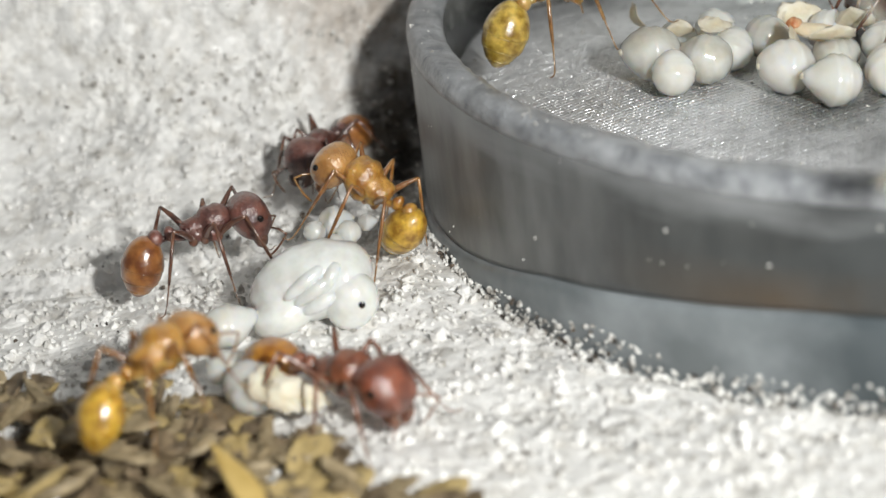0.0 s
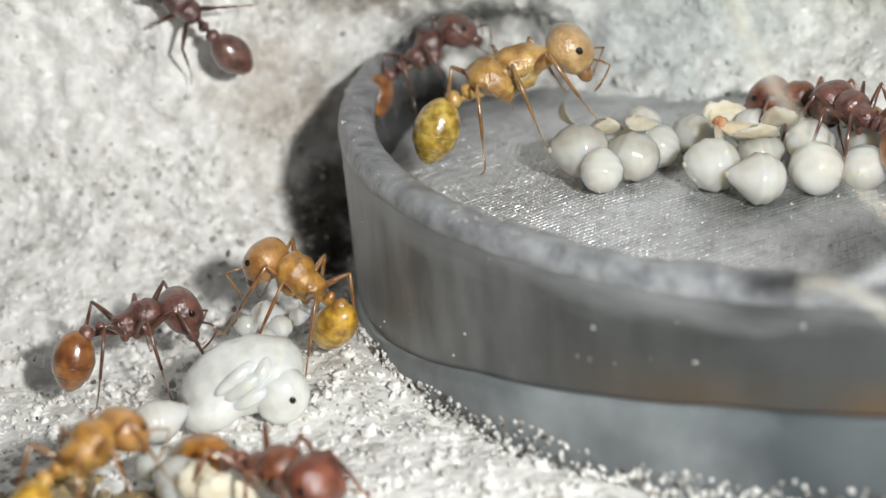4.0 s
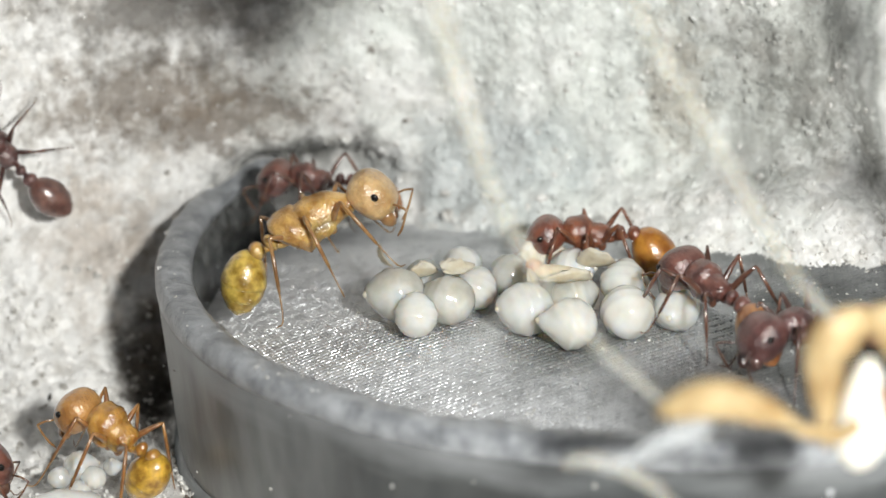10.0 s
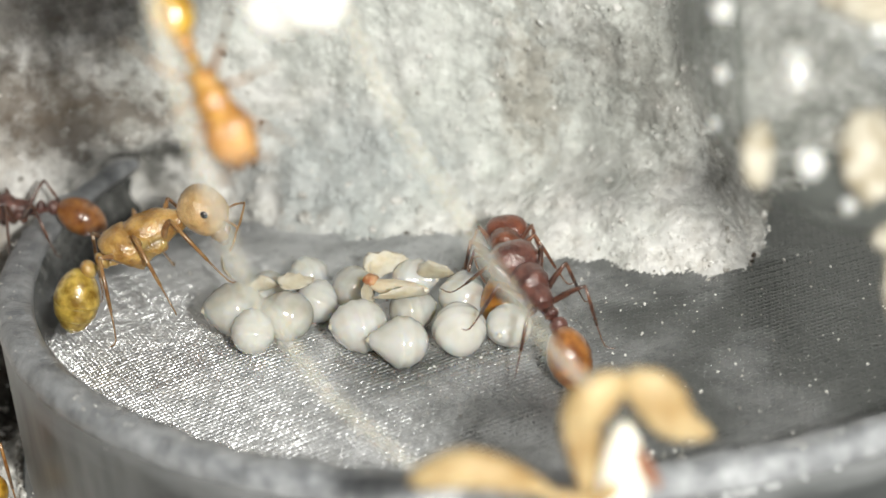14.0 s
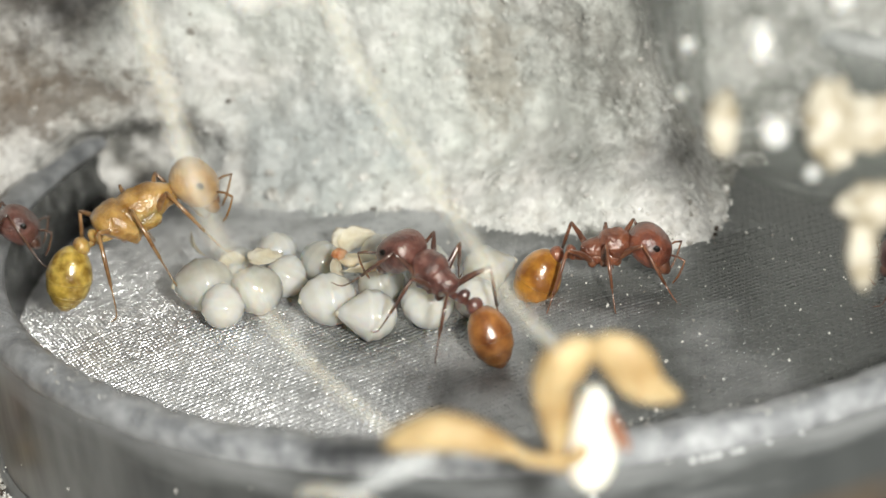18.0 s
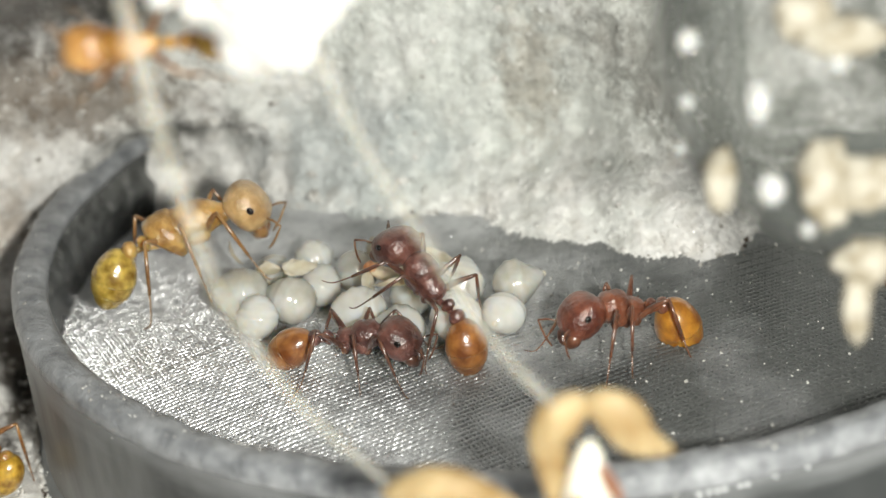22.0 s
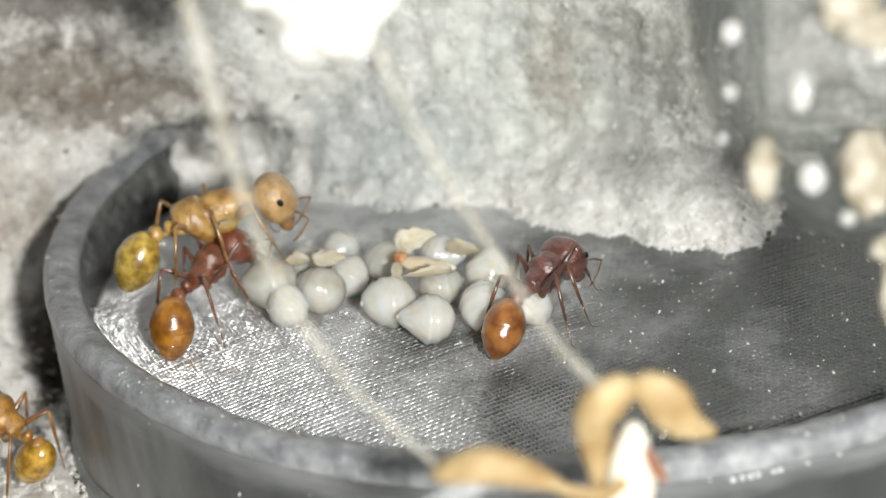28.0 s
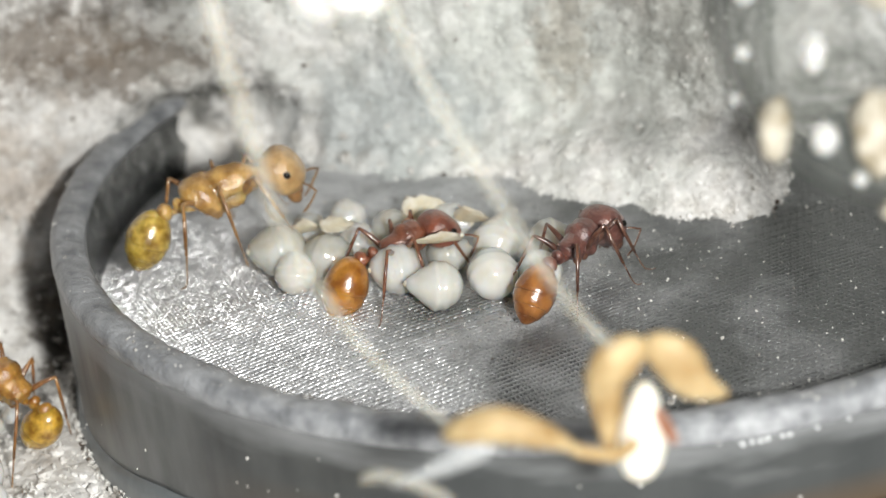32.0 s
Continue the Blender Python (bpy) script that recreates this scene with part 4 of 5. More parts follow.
# seconds, place (mm), nose pitch and heading (degrees)
ROWS = {
    "resting_worker": [
        (0.0, -37.75, -12.3, 0.45, 0, 21),
    ],
    "big_worker": [
        (0.0, -29.88, -24.38, 0.33, -0.7, -36.8),
    ],
    "callow_on_husks": [
        (0.0, -36.4, -27.95, 2.33, -1.4, 53.8),
    ],
    "callow_by_dish": [
        (0.0, -29.0, -10.6, 0.35, -22, 152),
    ],
    "callow_on_mesh": [
        (0.0, -19.96, -3.92, 8.16, -13.5, 16.0), (6.0, -19.96, -3.92, 8.16, -13.5, 16.0), (10.0, -20.39, -3.96, 7.97, -19.5, 5.1), (14.0, -20.74, -4.07, 7.97, -19.2, 7.6), (15.0, -20.62, -3.99, 8.35, -19.3, 9.4),
        (19.0, -19.46, -4.38, 7.91, -17.0, 16.8), (22.0, -19.33, -4.58, 8.05, -11.1, 10.2), (24.0, -19.51, -4.34, 7.97, -7.3, 13.4), (28.0, -19.71, -4.42, 8.18, -5.9, 13.7), (30.0, -19.56, -4.43, 7.71, -11.6, 14.5), (32.0, -19.63, -4.41, 7.65, -9.2, 13.2),
    ],
    "nurse": [
        (0.0, -2.76, -7.33, 7.3, -0.0, 126.4), (2.0, -4.43, -11.35, 7.3, -0.0, 36.2), (4.5, -1.97, -7.44, 7.3, -0.0, 138.2), (6.0, -0.67, -14.26, 7.3, -0.0, 171.7),
        (7.0, -0.51, -13.98, 7.3, -0.0, 120.1), (8.0, -0.4, -12.1, 7.3, 0.0, 130.9), (9.0, -0.59, -12.33, 7.39, -3.1, 125.8), (10.0, -1.32, -12.08, 7.42, -4.0, 120.0),
        (10.5, -2.86, -11.81, 7.3, -0.0, 99.3), (11.0, -2.36, -10.85, 7.3, 0.0, 99.1), (12.0, -2.38, -12.83, 7.6, -10.1, 105.4), (13.0, -1.42, -11.37, 7.75, -15.4, 106.4),
        (14.0, -1.68, -11.53, 7.87, -20.1, 115.1), (15.0, -1.82, -12.34, 7.93, -22.3, 121.8), (15.5, -1.93, -12.16, 7.81, -17.4, 120.0), (17.5, -4.62, -12.46, 8.14, -30.3, 134.6),
        (18.0, -4.61, -12.39, 7.96, -23.1, 139.9), (18.5, -4.62, -12.18, 7.96, -23.4, 137.7), (19.0, -5.04, -11.52, 7.93, -22.2, 136.1), (19.5, -4.49, -12.38, 8.17, -30.9, 144.6),
        (20.0, -5.06, -11.67, 8.02, -25.8, 132.6), (20.5, -5.58, -10.09, 7.87, -19.7, 134.4), (21.0, -6.27, -11.28, 8.08, -27.3, 147.4), (21.5, -6.36, -11.01, 8.2, -31.5, 143.3),
        (22.0, -6.62, -10.85, 8.32, -37.9, 139.3), (22.5, -8.03, -9.15, 7.99, -24.6, 121.9), (23.0, -8.65, -8.29, 7.87, -20.1, 113.7), (23.5, -9.22, -8.61, 7.72, -14.5, 103.2),
        (24.0, -9.52, -9.93, 7.54, -8.2, 82.3), (24.5, -9.26, -9.97, 7.3, -0.0, 59.8), (25.0, -7.75, -10.51, 7.3, -0.0, 26.9), (25.5, -6.78, -10.61, 7.3, -0.0, 10.5),
        (27.5, -4.29, -11.33, 7.3, 0.0, 37.6), (28.0, -3.02, -10.77, 7.3, -0.0, 56.2), (29.0, -2.76, -11.18, 7.3, 0.0, 59.1), (30.0, -2.07, -10.59, 7.3, -0.0, 66.0),
        (31.0, -2.37, -10.34, 7.3, -0.0, 63.5), (32.0, -1.79, -10.93, 7.3, 0.0, 51.9),
    ],
    "rover": [
        (0.0, -3.9, -2.98, 6.5, 0.0, 120.1), (4.5, -4.0, -3.44, 6.5, 0.0, 151.7), (6.0, -4.22, -2.52, 6.5, 0.0, 134.7), (7.0, -4.65, -2.47, 6.5, 0.0, 133.9),
        (8.0, -5.17, -3.03, 6.5, -0.0, 157.9), (9.0, -5.48, -2.29, 6.5, 0.0, 178.3), (10.0, -5.53, -1.62, 6.5, -0.0, 178.0), (11.0, -4.98, -2.08, 6.5, -0.0, 167.3),
        (11.6, -3.4, -3.6, 6.5, 0.0, 110.0), (13.0, -2.6, -4.4, 6.5, 0.0, 75.0), (15.0, -3.4, -4.2, 6.5, 0.0, 95.0), (16.5, -1.5, -4.0, 6.5, 0.0, 80.0),
        (17.5, 1.08, -4.36, 6.5, 0.0, 65.7), (18.0, 2.23, -7.57, 6.5, 0.0, -4.2), (18.5, 4.92, -7.81, 6.5, 0.0, -26.4), (19.0, 7.2, -10.12, 6.5, -0.0, -56.2),
        (19.5, 6.6, -10.87, 6.5, 0.0, -68.1), (20.0, 6.74, -11.73, 6.5, 0.0, -67.8), (20.5, 6.25, -10.7, 6.5, 0.0, -75.1), (21.0, 5.64, -10.93, 6.5, 0.0, -70.3),
        (21.5, 6.26, -12.3, 6.5, 0.0, -68.1), (21.8, 4.43, -11.92, 6.5, -10.0, -134.5), (22.2, 1.22, -12.5, 6.5, -8.0, -155.0), (22.5, -2.5, -13.06, 6.5, -4.0, -160.0), (23.0, -10.29, -15.35, 6.92, -12.7, -178.1),
        (23.5, -14.77, -10.96, 7.01, -16.6, -183.2), (24.0, -20.1, -7.54, 7.04, -18.6, -191.6), (24.5, -23.28, -8.69, 6.5, 0.0, -153.0), (25.0, -21.8, -6.48, 7.01, -17.8, -230.4),
        (25.5, -20.29, -5.94, 6.89, -13.3, -283.3), (27.5, -19.44, -6.22, 6.68, -6.0, -299.5), (28.0, -19.33, -6.16, 6.77, -9.3, -304.9), (29.0, -19.25, -6.49, 6.8, -10.2, -310.6),
        (29.5, -19.08, -6.37, 6.83, -11.3, -318.6), (30.0, -16.12, -5.78, 6.86, -10.8, -346.0), (30.5, -13.39, -7.01, 6.56, -2.0, -326.7), (31.0, -12.13, -9.13, 6.77, -9.2, -340.7),
        (31.5, -11.55, -8.83, 6.59, -3.0, -326.3), (32.0, -10.43, -7.92, 6.5, -0.0, -329.7),
    ],
    "climber": [
        (0.0, -32.3, -1.1, 1.3, 0.0, -110.0), (1.0, -32.0, 0.5, 1.5, 0.0, -129.0), (1.2, -32.4, 0.8, 1.5, 0.0, -190.0), (1.4, -32.8, 1.2, 1.5, -8.0, -245.0),
        (1.6, -33.0, 1.5, 1.6, -15.0, -277.0), (2.0, -33.0, 2.2, 1.8, -30.0, -280.0), (2.5, -31.3, 3.2, 4.2, -50.0, -290.0), (3.2, -28.0, 4.0, 7.5, -40.0, -330.0),
        (4.5, -21.2, 3.6, 8.6, -10.0, -345.0), (5.0, -19.2, 3.4, 7.8, 0.0, -345.0), (6.0, -16.6, 3.2, 6.9, 0.0, -352.0), (7.0, -17.6, 3.0, 7.4, 0.0, -370.0),
        (7.9, -18.6, 3.5, 8.6, 0.0, -300.0), (8.4, -20.4, 4.0, 9.4, 0.0, -230.0), (9.0, -21.4, 4.0, 9.4, 0.0, -195.0), (10.0, -19.3, 4.0, 9.0, 0.0, -195.0),
        (10.25, -17.6, 3.8, 8.4, 0.0, -275.0), (10.5, -16.0, 3.5, 7.8, 0.0, -355.0), (11.0, -16.1, 3.2, 7.3, 0.0, -362.0), (11.5, -14.3, 3.4, 7.4, 0.0, -360.0),
        (11.75, -15.8, 3.3, 7.3, 0.0, -275.0), (12.0, -17.4, 3.2, 7.2, 0.0, -190.0), (13.5, -25.3, 4.0, 9.4, 0.0, -183.0), (14.0, -27.0, 3.5, 8.8, 0.0, -180.0),
        (15.0, -29.2, 0.0, 7.8, 0.0, -180.0), (16.0, -30.4, -3.0, 6.5, 0.0, -240.0), (16.6, -29.8, -4.0, 7.2, -20.0, -310.0), (17.5, -27.6, -4.2, 9.3, 0.0, -350.0),
        (18.5, -27.3, -4.6, 9.3, 0.0, -345.0), (19.0, -25.4, -7.4, 8.9, 8.0, -375.0), (19.5, -24.11, -11.71, 9.2, 4.0, -374.9), (20.0, -22.78, -10.38, 8.9, 10.0, -360.0),
        (20.5, -18.51, -7.91, 7.0, 10.0, -372.0), (21.0, -14.89, -8.54, 6.5, 0.0, -364.2), (21.5, -12.46, -10.47, 6.5, 0.0, -362.8), (22.0, -10.57, -11.69, 6.5, 0.0, -375.2),
        (22.5, -8.06, -11.76, 6.5, -0.0, -350.3), (23.0, -3.78, -11.1, 6.5, -0.0, -341.6), (23.5, -0.05, -11.42, 6.5, 0.0, -347.4), (24.0, 4.02, -9.39, 6.5, 0.0, -300.9),
        (24.5, 3.99, -5.66, 6.53, -1.0, -273.9), (25.0, 6.25, -7.28, 6.5, 0.0, -323.2), (25.5, 9.74, -7.7, 6.5, 0.0, -357.7), (26.2, 15.0, -8.0, 6.5, 0.0, -362.0),
        (27.0, 22.0, -8.0, 6.5, 0.0, -362.0),
    ],
    "wall_worker": [
        (0, -34.75, 3.0, 13.5, 128, 0),
    ],
    "visitor": [
        (0, 20, -13, 6.5, 0, 170), (7, 20, -13, 6.5, 0, 170), (8.5, 1.29, -14.61, 6.5, 0.0, -173.4), (9, 1.55, -12.46, 6.5, 0.0, -163.6),
        (9.5, 1.91, -13.62, 6.5, -0.0, -154.7), (10, 2.62, -14.11, 6.5, -0.0, -154.7), (11, 6.65, -16.35, 6.5, -0.0, -152.8), (12.2, 19, -12, 6.5, 0, 150),
    ],
    "high_callow": [
        (0, -8, -26.5, 46, 260, 0), (13.5, -13.54, -26.5, 32.96, 250, 0), (14, -12.64, -26.5, 26.34, 290, 0), (14.5, -11.49, -26.5, 25.86, 340, 0),
        (14.9, -10.67, -26.5, 32.31, 410, 0), (16.5, -5.26, -26.5, 35.4, 400, 0), (18, -4.05, -26.5, 36.57, 320, 0), (19, -4.36, -26.5, 32.14, 270, 0),
        (19.5, -3.13, -26.5, 32.68, 255, 0), (20, -5.19, -26.5, 31.15, 256, 0), (20.4, -6.22, -26.5, 29.88, 250, 0), (20.8, -7.95, -26.5, 28.33, 232, 0),
        (21, -8.63, -26.5, 27.83, 225, 0), (21.2, -10.03, -26.5, 26.66, 212, 0), (21.6, -11.59, -26.5, 27.07, 201, 0), (21.8, -12.62, -26.5, 27.5, 186, 0),
        (22.0, -13.44, -26.5, 28.47, 178, 0), (22.2, -14.14, -26.5, 29.39, 165, 0), (22.4, -14.58, -26.5, 30.02, 150, 0), (22.6, -14.59, -26.5, 31.35, 130, 0),
        (22.8, -14.66, -26.5, 32.3, 120, 0), (23.6, -15, -26.5, 44, 100, 0), (32, -11, -26.5, 47, 80, 0),
    ],
}

CAST = [
    ("resting_worker", "dusky red worker ant standing on the grout", "red", 1.02, dict(head_turn=(48, 0), curl=72, tall=1.2)),
    ("big_worker", "rust-red worker ant beside the seed husks", "orange", 1.1, dict(head_turn=(40, 0), bulk=1.15)),
    ("callow_on_husks", "golden callow ant standing on seed husks", "golden", 0.95, dict(bulk=1.42, curl=60, head_turn=(35, 0), tall=0.7)),
    ("callow_by_dish", "golden callow ant holding larvae beside the dish", "golden", 1.0, dict(bulk=1.4, curl=112, head_turn=(56, 0), tall=1.9)),
    ("callow_on_mesh", "pale golden callow ant standing on the wire mesh", "pale", 1.14, dict(bulk=1.5, curl=54, head_turn=(50, -12), tall=1.0, long=1.34)),
    ("nurse", "reddish-brown nurse ant tending the larvae", "red", 1.0, dict(curl=48, bulk=1.1, tall=0.3, head_turn=(40, 0))),
    ("rover", "rust-red ant with an amber tail end crossing the mesh", "orange", 1.0, dict(curl=64, fat=1.12, bulk=1.1, tall=0.5, head_turn=(34, 0))),
    ("wall_worker", "dusky red worker ant clinging to the grout wall", "dusky", 0.92, dict(head_turn=(14, 0), bulk=1.15, curl=30)),
    ("visitor", "dark purplish-red ant on the wire mesh", "dusky", 1.0, dict(curl=40, tall=0.3, head_turn=(30, 0))),
    ("high_callow", "orange callow ant crawling on the cotton wad", "golden", 0.8, dict(curl=20, bulk=1.1)),
    ("climber", "dark red ant climbing over the dish rim", "red", 0.95, dict(curl=34, tall=0.2, head_turn=(30, 0))),
]



def leg_stretch(rows):
    """Rows that reach from the clip's start to its end."""
    rows = list(rows)
    if rows[0][0] > 0:
        rows.insert(0, (0.0, *rows[0][1:]))
    if rows[-1][0] < 32:
        rows.append((32.0, *rows[-1][1:]))
    return rows


# ---- brood on the wire mesh ----
def larva(x, y, z, size, yaw, tilt=0, clear=False, label="", stretch=1.02):
    """A plump legless grub: swollen body, narrow bent neck."""
    t = thing("larva", x, y, z, 0, tilt, yaw, label or "plump glossy milky-white ant larva lying on the wire mesh", "larva", "larvae")

    rr = random.Random(int(abs(x * 31 + y * 17) * 10))
    k = size * 0.9
    slim, lean = rr.choice((0.1, 0.18, 0.28, 0.38)), rr.uniform(0.0, 0.3)

    def grub(co):
        n = min(max((co.x - 0.05) / 0.85, 0), 1)
        n = n * n * (3 - 2 * n)
        f = (1 - slim * n) * (1 + 0.022 * math.sin(co.x * 15)) * (1 + 0.08 * noise.noise(co * 1.1 + Vector((x, y, 0))))
        return Vector((co.x * (1 + 0.45 * slim * n), co.y * f, co.z * f + lean * max(co.x, 0) ** 2))

    bm = bmesh.new()
    ball(bm, (0, 0, 0), (stretch * k, k, k * 0.95), (0, 0, 0), 32, 32, lambda c: grub(Vector((c.z, c.y, -c.x))))
    skin = part("skin", bm, M_larva_clear if clear else M_larva, t)
    if clear:
        bm = bmesh.new()
        ball(bm, (-0.10 * k, 0.05 * k, -0.06 * k), (stretch * k * 0.78, k * 0.76, k * 0.74), (0, 0, 0), 24, 24, lambda c: grub(Vector((c.z, c.y, -c.x))))
        part("gut", bm, M_gut, skin, "grey gut showing through the skin")
    bm = bmesh.new()
    ball(bm, ((0.96 + 0.45 * slim) * stretch * k, 0, lean * k), (0.12 * k, 0.13 * k, 0.13 * k), (0, 0, 0), 12, 8)
    part("head", bm, M_husk, t, "tiny tan head")
    return t


BROOD = [
    (-15.9, -5.6, 1.55, 200, 0, True), (-15.0, -7.4, 1.15, 80, -50, False), (-12.7, -1.2, 1.1, 40, 0, False), (-12.1, -4.6, 1.15, 60, -35, False),
    (-13.4, -6.3, 1.35, 150, 0, True), (-9.9, -8.4, 1.45, 200, 0, False), (-8.0, -10.4, 1.4, 190, -10, False), (-5.1, -5.8, 1.3, 75, -30, False),
    (-5.3, -9.6, 1.4, 95, -15, False), (-7.5, -6.6, 1.2, 20, 0, True), (-10.4, -3.4, 1.2, 120, 0, True), (-3.1, -9.4, 1.2, 250, 0, False),
    (-14.6, -2.6, 1.1, 260, 0, True), (-7.4, -3.2, 1.2, 330, 0, False), (-2.4, -6.4, 1.3, 10, 0, True),
]
for x, y, size, yaw, tilt, clear in BROOD:
    larva(x, y, MESH_Z + size * 0.92, size, yaw, tilt, clear,
          "translucent greyish ant larva lying on the wire mesh" if clear else "")


def scrap(x, y, z, size, turn, label="torn scrap of pale shed pupal skin on the larvae"):
    t = thing("shed_skin", x, y, z, *turn, label=label, category="shed skin", group="shed skins")
    rr = random.Random(int(x * 100 + y * 10))
    seed = Vector((rr.uniform(0, 9), rr.uniform(0, 9), 0))
    wide = rr.uniform(0.42, 0.62)

    def curled(co):
        edge = 1 + 0.30 * noise.noise(co * 2.4 + seed) + 0.16 * noise.noise(co * 6 + seed)
        x_, y_ = co.x * edge, co.y * edge * (1 - 0.35 * co.x)
        return Vector((x_, y_, co.z + 5.0 * (y_ * y_ * 0.5 + 0.16 * noise.noise(co * 1.8 + seed))))

    bm = bmesh.new()
    ball(bm, (0, 0, 0), (size * 0.9, size * wide, size * 0.06), (0, 0, 0), 20, 14, curled)
    part("flake", bm, M_husk, t)
    return t


for x, y, z, size, turn in [(-12.9, -5.4, 8.9, 1.0, (35, 10, 30)), (-9.5, -7.2, 8.8, 0.9, (60, 0, 80)), (-7.9, -8.2, 9.0, 1.3, (40, -10, 200)),
                            (-16.6, -2.4, 8.6, 1.3, (70, 20, 100)), (-14.6, -4.6, 8.5, 0.9, (50, 20, 160)), (-8.8, -2.4, 8.2, 1.2, (60, 0, 10)), (-6.4, -4.4, 8.3, 1.2, (50, 20, 140))]:
    scrap(x, y, z, size, turn)


def split_skin(x, y, z, turn):
    """A long curled pupal skin with a rusty scrap of its contents at one end."""
    t = thing("pupal_skin", x, y, z, *turn, label="long tan split pupal skin lying on the larvae", category="shed skin", group="shed skins")
    bm = bmesh.new()
    ball(bm, (0, 0, 0), (1.55, 0.50, 0.36), (0, 0, 0), 24, 16, lambda co: Vector((co.x, co.y * (1 - 0.35 * co.x * co.x) + 0.05 * noise.noise(co * 4), co.z + 0.5 * co.x * co.x)))
    part("skin", bm, M_husk, t)
    bm = bmesh.new()
    ball(bm, (-1.25, 0.1, 0.25), (0.42, 0.34, 0.26), (0, 20, 30), 14, 10, lambda co: co * (1 + 0.3 * noise.noise(co * 2.5)))
    part("scrap", bm, M_rusty, t, "rusty orange scrap")


split_skin(-8.1, -6.4, 8.55, (20, 8, -12))


# ---- brood on the floor by the dish ----
def pupa(x, y, z, yaw):
    """A bare white pupa curled on itself: arched back, bowed head, limbs folded in ridges over the belly."""
    t = thing("pupa", x, y, z, 0, 0, yaw, "large bare white ant pupa with a dark eye on the grout", "pupa", "brood on the floor")
    bm = bmesh.new()
    spine = curve_points([(-2.9, -0.4, 1.2), (-2.2, -0.2, 1.5), (-1.0, 0.0, 1.85), (0.4, 0.1, 2.0), (1.5, 0.0, 1.9), (2.35, -0.1, 1.6)], 30)
    girth = np.interp(np.linspace(0, 5, 30), range(6), [0.4, 1.2, 1.68, 1.8, 1.62, 0.6])
    tube(bm, spine, [float(g) * (1 + 0.012 * math.sin(i * 1.5)) for i, g in enumerate(girth)], 28)
    ball(bm, (-1.7, -1.0, 1.0), (1.5, 0.95, 0.95), (0, -16, 0), 24, 18)
    for v in bm.verts:
        v.co *= 1 + 0.04 * noise.noise(v.co * 0.7)
    body = part("body", bm, M_pupa, t)
    fuse = body.modifiers.new("fuse", "REMESH")
    fuse.mode, fuse.voxel_size, fuse.use_smooth_shade = "VOXEL", 0.11 * MM, True
    even = body.modifiers.new("even", "SMOOTH")
    even.iterations = 7
    bm = bmesh.new()
    ball(bm, (1.42, -1.02, 1.32), (1.22, 1.08, 1.36), (0, 22, 0), 28, 22)
    head = part("head", bm, M_pupa, t)

    def over(u, v, lift):
        """A point on the belly, u along it and v up from its middle."""
        r = 1.9 * math.sqrt(1 - (u / 3.6) ** 2)
        up = math.asin(max(-0.95, min(0.95, v / r)))
        r += lift
        return (u, -r * math.cos(up + 0.42), 1.85 + r * math.sin(up + 0.42))

    for sgn in (1, -1):
        bm = bmesh.new()
        ball(bm, (1.85, -1.02 + sgn * 0.98, 1.5), (0.17, 0.09, 0.17), (0, 0, 0), 12, 8)
        part("eye", bm, M_eye, head, "black eye")
        for line in (((1.05, 0.95), (0.65, 0.3), (0.2, -0.5)), ((0.45, 0.9), (-0.5, 0.15), (-1.5, -0.6)), ((0.75, 0.3), (-0.1, -0.3), (-1.1, -0.95)), ((0.8, -0.6), (0.0, -1.0), (-0.8, -1.35))):
            bm = bmesh.new()
            pts = [over(u, v, -0.24) for u, v in line]
            tube(bm, curve_points([(a, sgn * -b, c) for a, b, c in pts], 12), [0.05, 0.19, 0.27, 0.31, 0.33, 0.34, 0.33, 0.31, 0.28, 0.24, 0.17, 0.04], 12)
            part("folded_leg", bm, M_pupa, t)
    return t


pupa(-31.35, -15.5, -0.15, 8)
for x, y, z, size, yaw in [(-35.2, -17.6, 0.9, 1.15, 20), (-37.4, -18.6, 0.9, 1.0, 170), (-33.1, -23.9, 1.2, 1.25, 100), (-34.6, -21.4, 0.8, 0.9, 30)]:
    larva(x, y, z, size, yaw, label="milky-white ant larva lying on the grout", stretch=1.2)
scrap(-32.2, -24.5, 1.7, 1.5, (62, 10, 64), "torn white pupal skin beside a larva on the grout")
scrap(-31.0, -25.2, 1.3, 1.4, (48, 18, 10), "crumpled cream pupal skin on the grout")
for dx, dy, dz, size, yaw in [(0, 0, 0, 0.85, 10), (-0.9, -0.6, -0.2, 0.6, 90), (0.7, -0.7, -0.3, 0.65, 200), (0.1, -1.2, -0.7, 0.6, 300), (1.5, 0.1, -0.2, 0.5, 0)]:
    larva(-31.2 + dx, -9.6 + dy, 2.1 + dz, size, yaw, label="small white ant larva in a clump held by a callow ant")


